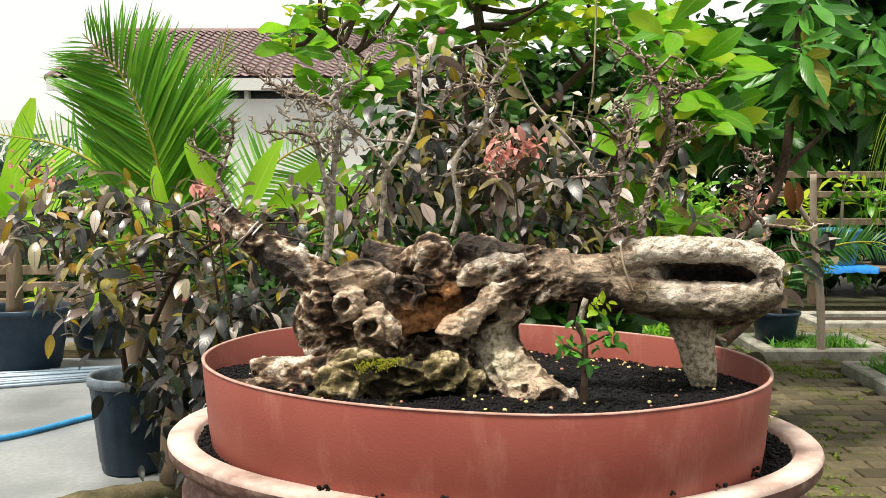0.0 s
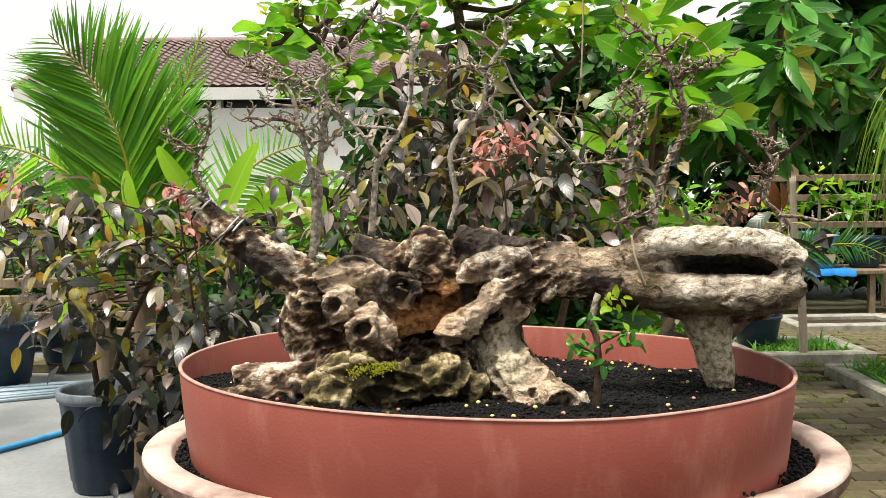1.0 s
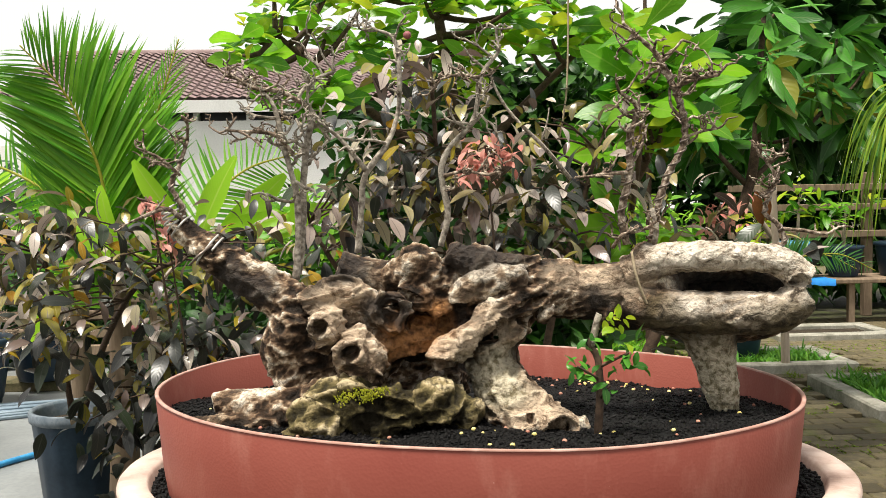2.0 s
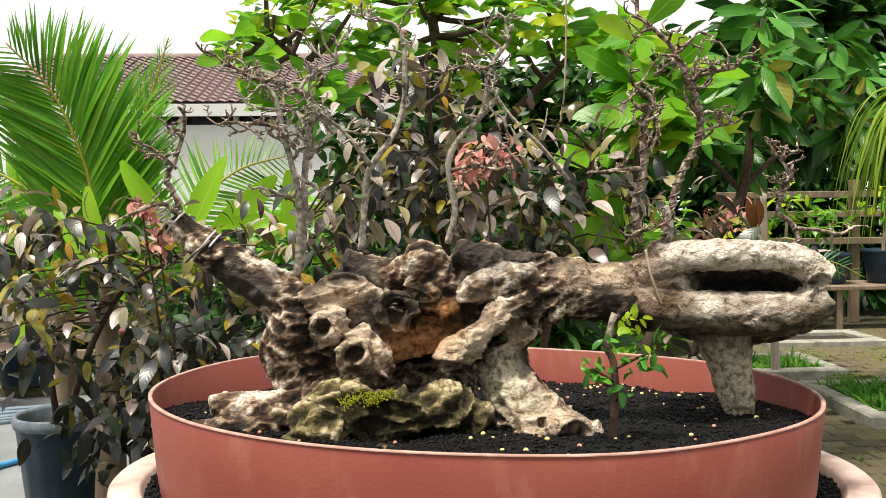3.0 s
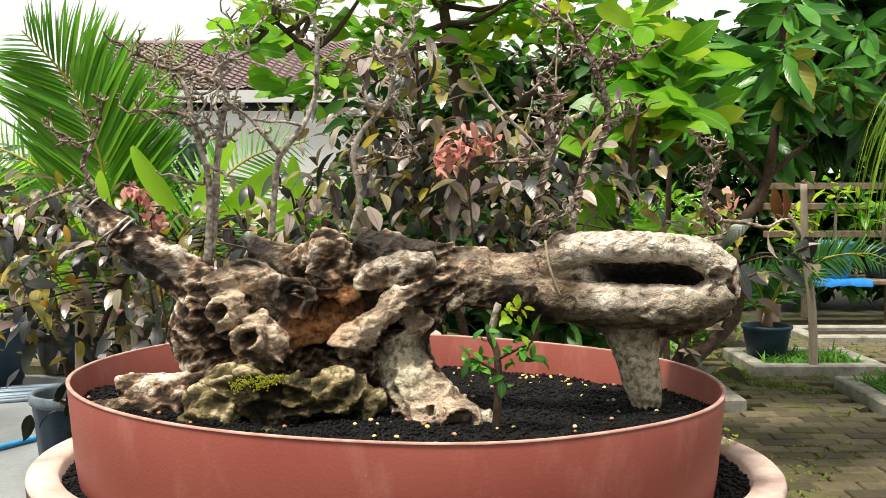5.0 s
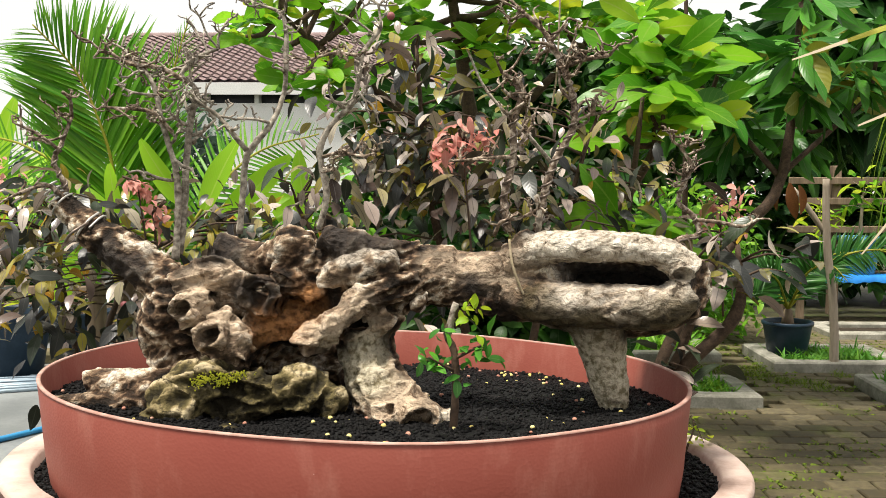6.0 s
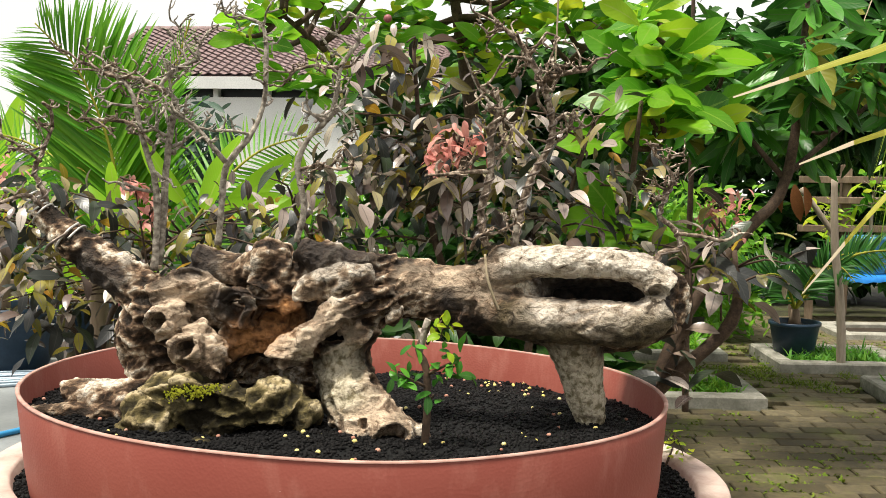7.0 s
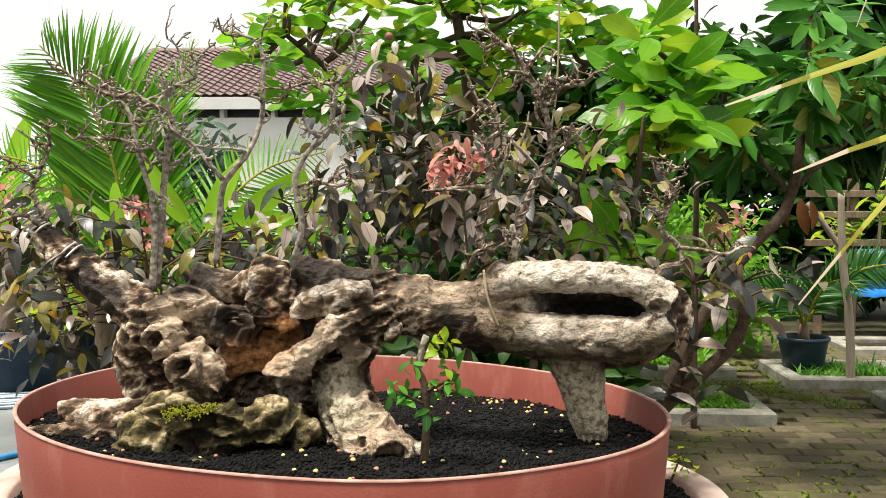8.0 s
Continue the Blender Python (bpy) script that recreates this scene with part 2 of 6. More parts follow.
def bandmat():
    """Red-brown embossed plastic sheet with dust and smears."""
    m, n, l, b = mat("red_plastic_sheet", 0.55, 0, 0.25)
    v = coords(n, l)
    f = tex(n, l, "Noise", 3.0, 5, v, 0.6)
    c = ramp(n, l, f, [(0.3, (0.215, 0.05, 0.036)), (0.7, (0.26, 0.073, 0.052))])
    s = tex(n, l, "Noise", 14, 6, coords(n, l, (1, 1, 0.35)), 0.65)
    c = mixc(n, l, ramp(n, l, s, [(0.52, (0, 0, 0)), (0.8, (0.4, 0.4, 0.4))]), c, (0.5, 0.26, 0.2))
    d = tex(n, l, "Noise", 160, 2, v)
    c = mixc(n, l, ramp(n, l, d, [(0.77, (0, 0, 0)), (0.83, (0.5, 0.5, 0.5))]), c, (0.6, 0.42, 0.36))
    l.new(c, b.inputs["Base Color"])
    w = n.new("ShaderNodeTexVoronoi")
    w.inputs["Scale"].default_value = 260
    l.new(v, w.inputs["Vector"])
    bump(n, l, b, w.outputs[0], 0.12, 0.002)
    return m


def potmat():
    """Terracotta-brown cement pot, worn pale."""
    m, n, l, b = mat("worn_cement_pot", 0.7, 0, 0.35)
    v = coords(n, l)
    f = tex(n, l, "Noise", 7.0, 6, v, 0.6)
    c = ramp(n, l, f, [(0.32, (0.11, 0.055, 0.045)), (0.6, (0.19, 0.1, 0.08))])
    s = tex(n, l, "Noise", 24, 5, coords(n, l, (1, 1, 2)), 0.6)
    c = mixc(n, l, ramp(n, l, s, [(0.5, (0, 0, 0)), (0.7, (0.6, 0.6, 0.6))]), c, (0.5, 0.36, 0.3))
    l.new(c, b.inputs["Base Color"])
    bump(n, l, b, s, 0.35, 0.004)
    return m


def rimmat():
    m, n, l, b = mat("bleached_pot_rim", 0.75, 0, 0.35)
    f = tex(n, l, "Noise", 9.0, 6, coords(n, l), 0.65)
    c = ramp(n, l, f, [(0.3, (0.22, 0.14, 0.11)), (0.48, (0.44, 0.33, 0.28)), (0.68, (0.6, 0.5, 0.43))])
    l.new(c, b.inputs["Base Color"])
    bump(n, l, b, tex(n, l, "Noise", 60, 4, coords(n, l)), 0.35, 0.004)
    return m


def pavermat():
    """Damp clay-grey paver with moss in patches."""
    m, n, l, b = mat("damp_paver", 0.6, 0, 0.2)
    rnd = n.new("ShaderNodeObjectInfo").outputs["Random"]
    c = ramp(n, l, rnd, [(0, (0.055, 0.044, 0.022)), (0.5, (0.1, 0.081, 0.043)), (1, (0.155, 0.128, 0.072))])
    v = coords(n, l, kind="Object")
    geo = n.new("ShaderNodeNewGeometry").outputs["Position"]
    f = tex(n, l, "Noise", 30, 5, geo)
    c = mixc(n, l, ramp(n, l, f, [(0.4, (0.5, 0.5, 0.5)), (0.6, (0, 0, 0))]), c, (0.035, 0.03, 0.022))
    g = tex(n, l, "Noise", 2.4, 6, geo, 0.65)
    c = mixc(n, l, ramp(n, l, g, [(0.55, (0, 0, 0)), (0.72, (0.75, 0.75, 0.75))]), c, (0.1, 0.12, 0.018))
    l.new(c, b.inputs["Base Color"])
    bump(n, l, b, f, 0.4, 0.004)
    return m


def groundmat():
    m, n, l, b = mat("damp_joint_sand", 0.8, 0, 0.3)
    geo = n.new("ShaderNodeNewGeometry").outputs["Position"]
    f = tex(n, l, "Noise", 5, 6, geo)
    c = ramp(n, l, f, [(0.35, (0.02, 0.018, 0.012)), (0.55, (0.045, 0.045, 0.018)), (0.75, (0.05, 0.075, 0.015))])
    l.new(c, b.inputs["Base Color"])
    bump(n, l, b, tex(n, l, "Noise", 60, 4, geo), 0.6, 0.006)
    return m


BAND, POT, POTRIM, PAVER, GROUND = bandmat(), potmat(), rimmat(), pavermat(), groundmat()
# the palest entries put the leaves' sky gloss into their colour
L_PURPLE = leafmat("dusky_purple_leaf", [(0.045, 0.032, 0.028), (0.17, 0.12, 0.1), (0.55, 0.47, 0.41), (0.14, 0.125, 0.025), (0.3, 0.26, 0.04), (0.24, 0.18, 0.155), (0.5, 0.43, 0.37), (0.2, 0.18, 0.03), (0.06, 0.045, 0.04)], (0.13, 0.11, 0.1), 0.26, 0.18, spec=0.7)
# near-black leaf: the crowns' deep shade put into its colour
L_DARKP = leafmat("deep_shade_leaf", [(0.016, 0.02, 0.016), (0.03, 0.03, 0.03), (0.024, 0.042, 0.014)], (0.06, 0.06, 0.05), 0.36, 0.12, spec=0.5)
L_YELLOW = leafmat("ageing_yellow_leaf", [(0.4, 0.2, 0.02), (0.3, 0.26, 0.02), (0.22, 0.17, 0.02)], (0.4, 0.35, 0.1), 0.45, 0.35)
L_RED = leafmat("young_red_leaf", [(0.5, 0.16, 0.13), (0.66, 0.34, 0.28), (0.55, 0.22, 0.18)], (0.65, 0.35, 0.3), 0.4, 0.35)
L_GREEN = leafmat("broad_green_leaf", [(0.04, 0.17, 0.012), (0.14, 0.4, 0.015), (0.26, 0.55, 0.025), (0.07, 0.25, 0.012)], (0.28, 0.48, 0.06), 0.35, 0.55, spec=0.4)
L_LIME = leafmat("lime_green_leaf", [(0.28, 0.46, 0.02), (0.38, 0.54, 0.025), (0.48, 0.5, 0.025)], (0.35, 0.45, 0.08), 0.4, 0.5)
L_DARK = leafmat("dark_glossy_leaf", [(0.022, 0.1, 0.013), (0.05, 0.2, 0.02), (0.1, 0.32, 0.026), (0.018, 0.07, 0.013)], (0.09, 0.16, 0.05), 0.3, 0.22)
L_OLD = leafmat("spotted_yellow_leaf", [(0.17, 0.2, 0.02), (0.26, 0.25, 0.03)], (0.3, 0.32, 0.1), 0.4, 0.3)
L_BANANA = leafmat("banana_leaf", [(0.32, 0.62, 0.03), (0.46, 0.76, 0.04), (0.28, 0.56, 0.025)], (0.46, 0.66, 0.1), 0.35, 0.62, None, 22.0)
L_PALM = leafmat("coconut_leaflet", [(0.06, 0.24, 0.015), (0.13, 0.37, 0.02), (0.22, 0.46, 0.03)], (0.2, 0.36, 0.06), 0.38, 0.45, None, 0.5)
L_STRAP = leafmat("yellow_strap_leaf", [(0.42, 0.4, 0.05), (0.34, 0.36, 0.05)], (0.5, 0.48, 0.12), 0.45, 0.4, None, 0.5)
L_GRASS = leafmat("weeping_strap_leaf", [(0.2, 0.34, 0.03), (0.3, 0.4, 0.04), (0.12, 0.26, 0.02)], (0.3, 0.42, 0.1), 0.4, 0.4, None, 0.5)
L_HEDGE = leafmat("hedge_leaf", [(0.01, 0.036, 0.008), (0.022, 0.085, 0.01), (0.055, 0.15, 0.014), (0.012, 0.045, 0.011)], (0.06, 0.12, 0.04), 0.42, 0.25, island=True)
L_FAR = leafmat("far_tree_leaf", [(0.05, 0.09, 0.07), (0.08, 0.13, 0.09), (0.12, 0.18, 0.13)], (0.12, 0.18, 0.13), 0.5, 0.25, island=True)
L_BRIGHTHEDGE = leafmat("sunny_shrub_leaf", [(0.09, 0.28, 0.02), (0.18, 0.42, 0.03), (0.3, 0.5, 0.04)], (0.2, 0.35, 0.06), 0.4, 0.4, island=True)
L_TURF = leafmat("turf_blade", [(0.05, 0.18, 0.02), (0.1, 0.28, 0.03), (0.16, 0.34, 0.03)], (0.1, 0.25, 0.03), 0.5, 0.35, island=True)
L_MOSSY = leafmat("paving_moss", [(0.1, 0.17, 0.012), (0.18, 0.24, 0.02), (0.06, 0.11, 0.012)], (0.15, 0.2, 0.03), 0.7, 0.2, island=True)


# ---- mesh helpers ----
def mesh(name, verts, faces, material, smooth=True, uvs=None):
    me = bpy.data.meshes.new(name)
    me.from_pydata([tuple(v) for v in verts], [], [tuple(f) for f in faces])
    me.materials.append(material)
    if smooth:
        me.polygons.foreach_set("use_smooth", [True] * len(me.polygons))
    if uvs is not None:
        lay = me.uv_layers.new(name="UVMap")
        idx = np.empty(len(me.loops), dtype=np.int32)
        me.loops.foreach_get("vertex_index", idx)
        lay.data.foreach_set("uv", np.asarray(uvs, dtype=np.float32)[idx].ravel())
    me.update()
    return me


def thing(name, data, label, category, group="", kind="", at=(0, 0, 0)):
    ob = new(name, data)
    ob.location = at
    return tagged(ob, label, category, group, kind)


def part(name, me, parent, label="", m=None):
    """One mesh as a part; its pose m is in world coordinates."""
    ob = new(name, me)
    ob.parent = parent
    base = Vector(parent.location)
    up = parent.parent
    if up:
        ob.matrix_parent_inverse = Matrix.Identity(4)
    else:
        ob.matrix_parent_inverse = Matrix.Translation(-base)
    if m is not None:
        ob.matrix_basis = m
    if label:
        tagged(ob, label)
    return ob


def spline(pts, step):
    """Catmull-Rom through points of any width, sampled about every step metres."""
    P = np.array(pts, float)
    if len(P) < 3:
        k = max(2, int(np.linalg.norm(P[-1, :3] - P[0, :3]) / step) + 1)
        return np.array([P[0] + (P[-1] - P[0]) * i / (k - 1) for i in range(k)])
    Q = np.vstack([2 * P[0] - P[1], P, 2 * P[-1] - P[-2]])
    out = []
    for i in range(1, len(Q) - 2):
        n = max(2, int(np.linalg.norm(Q[i + 1, :3] - Q[i, :3]) / step) + 1)
        for j in range(n):
            t = j / n
            a, b, c, d = Q[i - 1], Q[i], Q[i + 1], Q[i + 2]
            out.append(0.5 * (2 * b + (c - a) * t + (2 * a - 5 * b + 4 * c - d) * t * t + (3 * b - a - 3 * c + d) * t ** 3))
    out.append(P[-1])
    return np.array(out)


def tube(pts, seg=8, step=0.02, V=None, F=None, wob=0.0, rng=None):
    """A closed tapered tube through (x, y, z, r)."""
    V = [] if V is None else V
    F = [] if F is None else F
    S = spline(pts, step)
    o = len(V)
    n = len(S)
    T = np.gradient(S[:, :3], axis=0)
    T /= np.linalg.norm(T, axis=1)[:, None] + 1e-9
    u = np.cross(T[0], (0.3, 0.9, 0.2))
    u /= np.linalg.norm(u) + 1e-9
    for i in range(n):
        u = u - T[i] * (u @ T[i])
        u /= np.linalg.norm(u) + 1e-9
        w = np.cross(T[i], u)
        for k in range(seg):
            a = 2 * math.pi * k / seg
            r = max(S[i, 3], 0.0004)
            if wob:
                r *= 1 + wob * (rng.random() - 0.5)
            V.append(S[i, :3] + r * (math.cos(a) * u + math.sin(a) * w))
    for i in range(n - 1):
        for k in range(seg):
            k2 = (k + 1) % seg
            F.append((o + i * seg + k, o + i * seg + k2, o + (i + 1) * seg + k2, o + (i + 1) * seg + k))
    V.append(S[0, :3])
    V.append(S[-1, :3])
    for k in range(seg):
        k2 = (k + 1) % seg
        F.append((o + k2, o + k, len(V) - 2))
        F.append((o + (n - 1) * seg + k, o + (n - 1) * seg + k2, len(V) - 1))
    return V, F


def ball(c, r, V, F, seg=10, rings=7):
    """An ellipsoid; r is one radius or three."""
    r = (r, r, r) if isinstance(r, float) else r
    o = len(V)
    for i in range(1, rings):
        th = math.pi * i / rings
        for k in range(seg):
            a = 2 * math.pi * k / seg
            V.append((c[0] + r[0] * math.sin(th) * math.cos(a), c[1] + r[1] * math.sin(th) * math.sin(a), c[2] + r[2] * math.cos(th)))
    V.append((c[0], c[1], c[2] + r[2]))
    V.append((c[0], c[1], c[2] - r[2]))
    for i in range(rings - 2):
        for k in range(seg):
            k2 = (k + 1) % seg
            F.append((o + i * seg + k, o + (i + 1) * seg + k, o + (i + 1) * seg + k2, o + i * seg + k2))
    for k in range(seg):
        k2 = (k + 1) % seg
        F.append((o + k, o + k2, len(V) - 2))
        F.append((o + (rings - 2) * seg + k2, o + (rings - 2) * seg + k, len(V) - 1))


def lathe(profile, seg=40, squash=(1, 1), rot=0.0, centre=(0, 0, 0), flute=0.0, nflute=0):
    """Turned form from (radius, z); squash makes it oval; flutes run up the side."""
    V, F = [], []
    for r, z in profile:
        for k in range(seg):
            a = 2 * math.pi * k / seg
            rr = r * (1 + flute * (0.5 + 0.5 * math.cos(a * nflute))) if flute else r
            x, y = rr * squash[0] * math.cos(a), rr * squash[1] * math.sin(a)
            V.append((centre[0] + x * math.cos(rot) - y * math.sin(rot), centre[1] + x * math.sin(rot) + y * math.cos(rot), centre[2] + z))
    for i in range(len(profile) - 1):
        for k in range(seg):
            k2 = (k + 1) % seg
            F.append((i * seg + k, i * seg + k2, (i + 1) * seg + k2, (i + 1) * seg + k))
    return V, F


def oval(offsets, seg, centre, a, b, rot, shake=0.0):
    """Rings of an oval form: each ring is (distance outwards, z)."""
    V, F = [], []
    for d, z in offsets:
        for k in range(seg):
            t = 2 * math.pi * k / seg
            w = 1 + shake * noise.noise((math.cos(t) * 2, math.sin(t) * 2, 3.1))
            x, y = (a * w + d) * math.cos(t), (b * w + d) * math.sin(t)
            V.append((centre[0] + x * math.cos(rot) - y * math.sin(rot), centre[1] + x * math.sin(rot) + y * math.cos(rot), z + (0.004 * noise.noise((math.cos(t) * 1.5, math.sin(t) * 1.5, 7)) if shake else 0)))
    for i in range(len(offsets) - 1):
        for k in range(seg):
            k2 = (k + 1) % seg
            F.append((i * seg + k, i * seg + k2, (i + 1) * seg + k2, (i + 1) * seg + k))
    return V, F


def box(lo, hi, V=None, F=None, bevel=0.0):
    V = [] if V is None else V
    F = [] if F is None else F
    o = len(V)
    e = bevel
    if e <= 0:
        for z in (lo[2], hi[2]):
            V += [(lo[0], lo[1], z), (hi[0], lo[1], z), (hi[0], hi[1], z), (lo[0], hi[1], z)]
        F += [(o, o + 3, o + 2, o + 1), (o + 4, o + 5, o + 6, o + 7)]
        F += [(o + i, o + (i + 1) % 4, o + 4 + (i + 1) % 4, o + 4 + i) for i in range(4)]
        return V, F
    rings = [(e, lo[2]), (0, lo[2] + e), (0, hi[2] - e), (e, hi[2])]
    for d, z in rings:
        V += [(lo[0] + d, lo[1] + d, z), (hi[0] - d, lo[1] + d, z), (hi[0] - d, hi[1] - d, z), (lo[0] + d, hi[1] - d, z)]
    for k in range(3):
        F += [(o + 4 * k + i, o + 4 * k + (i + 1) % 4, o + 4 * k + 4 + (i + 1) % 4, o + 4 * k + 4 + i) for i in range(4)]
    F += [(o, o + 3, o + 2, o + 1), (o + 12, o + 13, o + 14, o + 15)]
    return V, F


def blade(length, width, curl=0.3, fold=0.25, shape="oval", n=6, twist=0.0, wave=0.0):
    """A leaf along +y, its face up: rows of three points, folded at the midrib."""
    V, F, U = [], [], []
    for i in range(n + 1):
        s = i / n
        if shape == "oval":
            w = math.sin(math.pi * min(1, s * 0.97 + 0.03)) ** 0.75
        elif shape == "obovate":
            w = math.sin(math.pi * s ** 1.5) ** 0.8 if 0 < s < 1 else 0.03
        elif shape == "strap":
            w = (1 - s ** 3) * min(1, 0.5 + 3 * s)
        else:
            w = math.sin(math.pi * (s * 0.9 + 0.08)) ** 0.5 * (1 - 0.3 * s)
        w = max(w, 0.02) * width / 2
        a = curl * s
        y = length * (s - 0.12 * curl * curl * s * s)
        z = -length * 0.5 * curl * s * s
        ww = wave * math.sin(s * 9)
        tw = twist * s
        for k in (-1, 0, 1):
            x = k * w
            zz = z + abs(k) * w * fold + k * w * ww
            V.append((x * math.cos(tw), y, zz + x * math.sin(tw)))
            U.append((0.5 + 0.5 * k, s))
    for i in range(n):
        for k in range(2):
            F.append((3 * i + k, 3 * i + k + 1, 3 * i + k + 4, 3 * i + k + 3))
    return V, F, U


def leafset(name, material, length, width, shape, count=4, curls=(0.2, 0.9), seed=1, fold=0.25, n=6):
    rng = random.Random(seed)
    out = []
    for _ in range(count):
        V, F, U = blade(length * rng.uniform(0.85, 1.15), width * rng.uniform(0.85, 1.15), rng.uniform(*curls), fold * rng.uniform(0.3, 1.4), shape, n, rng.uniform(-0.4, 0.4), rng.uniform(-0.25, 0.25))
        out.append(mesh(name, V, F, material, True, U))
    return out


def aim(place, direction, roll=0.0, size=1.0):
    """Pose that points +y along a direction, with the face kept upward."""
    d = Vector(direction).normalized()
    side = d.cross(Vector((0, 0, 1)))
    if side.length < 0.05:
        side = Vector((1, 0, 0))
    side.normalize()
    up = side.cross(d)
    m = Matrix((side, d, up)).transposed().to_4x4()
    return Matrix.Translation(place) @ m @ Matrix.Rotation(roll, 4, "Y") @ Matrix.Scale(size, 4)


def face(place, direction, roll=0.0, size=1.0):
    """As aim, but the leaf's face is turned to the open side of the garden."""
    d = Vector(direction).normalized()
    nrm = Vector((-0.1, -1, 0.5))
    nrm = nrm - d * nrm.dot(d)
    if nrm.length < 0.1:
        nrm = Vector((1, 0, 0.2))
    nrm.normalize()
    side = d.cross(nrm)
    m = Matrix((side, d, nrm)).transposed().to_4x4()
    return Matrix.Translation(place) @ m @ Matrix.Rotation(roll, 4, "Y") @ Matrix.Scale(size, 4)


def joined(name, places, blades, material):
    """Many leaves in one mesh: places are poses, blades are (V, F, U)."""
    V, F, U = [], [], []
    base = [(np.array(b[0]), b[1], b[2]) for b in blades]
    chunks = []
    o = 0
    for i, m in enumerate(places):
        bv, bf, bu = base[i % len(base)]
        M = np.array(m)
        chunks.append(bv @ M[:3, :3].T + M[:3, 3])
        F += [tuple(k + o for k in f) for f in bf]
        U += bu
        o += len(bv)
    return mesh(name, np.vstack(chunks), F, material, True, U)
PALEWIRE = simple("dull_aluminium_wire", (0.42, 0.4, 0.37), (0.62, 0.6, 0.56), 60, 0.45, 0.5, 0.05, 300)


# ---- ground, platform, planters ----
V, F = [], []
N = 24
for i in range(N + 1):
    for j in range(N + 1):
        V.append((-60 + 120 * i / N, -40 + 120 * j / N, 0.0))
for i in range(N):
    for j in range(N):
        a = i * (N + 1) + j
        F.append((a, a + N + 1, a + N + 2, a + 1))
ground = thing("ground", mesh("ground", V, F, GROUND, False), "damp mossy sand between brown-grey pavers", "ground", kind="structure")

# raised cement floor with its mossy front ledge
V, F = [], []
outline = [(-9, 2.2), (-2.3, 2.75), (-1.45, 3.42), (-1.08, 3.66), (-0.7, 3.78), (0.2, 3.9), (0.5, 8.6), (-9, 8.6)]
for z in (0.005, 0.2):
    V += [(x, y, z) for x, y in outline]
n = len(outline)
F = [tuple(range(n, 2 * n))] + [(i, (i + 1) % n, n + (i + 1) % n, n + i) for i in range(n)]
platform = thing("pavement", mesh("pavement", V, F, CEMENT, False), "smooth wet grey cement floor, slightly raised", "floor", kind="structure")
V, F = tube([(-2.4, 2.68, 0.155, 0.05), (-1.45, 3.4, 0.16, 0.055), (-1.08, 3.64, 0.155, 0.05), (-0.7, 3.76, 0.16, 0.055), (0.2, 3.88, 0.155, 0.05)], 10, 0.04, wob=0.25, rng=random.Random(3))
thing("ledge", mesh("ledge", V, F, LEDGE), "rounded mossy brown edge of the cement floor", "ledge", kind="structure")
V, F = box((-6, 6.15, 0.19), (-1.55, 6.35, 0.27), bevel=0.015)
thing("kerb", mesh("kerb", V, F, LEDGE, False), "low mossy kerb behind the cement floor", "kerb", kind="structure")


def turf(name, x0, x1, y0, y1, z, count, h, label, seed, material=None, bare=0.0):
    rng = random.Random(seed)
    blades = [blade(h * k, h * 0.16 * w, 0.7, 0.2, "strap", 3) for k, w in ((1, 1), (0.7, 1.3), (1.3, 0.8))]
    places = []
    while len(places) < count:
        x, y = rng.uniform(x0, x1), rng.uniform(y0, y1)
        if bare and noise.noise((x * 2.1, y * 2.1, seed)) < bare:
            continue
        places.append(aim((x, y, z), (rng.uniform(-1, 1), rng.uniform(-1, 1), rng.uniform(0.5, 1.6)), rng.uniform(-1, 1), rng.uniform(0.6, 1.3)))
    return thing(name, joined(name, places, blades, material or L_TURF), label, "grass", kind="stuff")


def planter(x0, x1, y0, y1, turn, label):
    """A square concrete kerb of four lengths round a bed of earth."""
    cx, cy = (x0 + x1) / 2, (y0 + y1) / 2
    hx, hy, w, h = (x1 - x0) / 2, (y1 - y0) / 2, 0.12, 0.1
    bed = thing("planter", None, label, "planter", "kerbed planters in the paving", at=(cx, cy, 0))
    for lo, hi in (((-hx, -hy), (hx, -hy + w)), ((-hx, hy - w), (hx, hy)), ((-hx, -hy + w + 0.002), (-hx + w, hy - w - 0.002)), ((hx - w, -hy + w + 0.002), (hx, hy - w - 0.002))):
        V, F = box((cx + lo[0], cy + lo[1], 0.0), (cx + hi[0], cy + hi[1], h), bevel=0.012)
        part("kerb", mesh("kerb", V, F, CONCRETE, False), bed)
    V, F = box((cx - hx + w, cy - hy + w, 0.0), (cx + hx - w, cy + hy - w, 0.06))
    part("earth", mesh("earth", V, F, EARTH, False), bed, "dark damp earth")
    bed.rotation_euler = (0, 0, radians(turn))
    return bed


planter(2.38, 3.35, 6.95, 7.75, 0, "square pale concrete kerb planter with turf and a pot")
turf("grass", 2.5, 3.22, 7.07, 7.62, 0.06, 900, 0.09, "bright short grass inside a concrete planter", 5)
planter(1.2, 1.97, 5.86, 6.5, 0, "low grey concrete planter kerb with weeds")
turf("grass", 1.32, 1.84, 5.98, 6.38, 0.06, 420, 0.1, "bright green weeds in a concrete planter", 6, L_BRIGHTHEDGE)
planter(2.76, 3.7, 5.45, 6.55, -3, "long concrete kerb planter with grass beside the paving")
turf("grass", 2.88, 3.58, 5.57, 6.43, 0.06, 1100, 0.12, "bright grass in the long concrete planter", 7)
planter(1.3, 2.1, 7.3, 8.1, 0, "further concrete planter kerb with bright weeds")
turf("grass", 1.42, 1.98, 7.42, 7.98, 0.06, 500, 0.14, "bright leafy weeds in the further planter", 9, L_BRIGHTHEDGE)
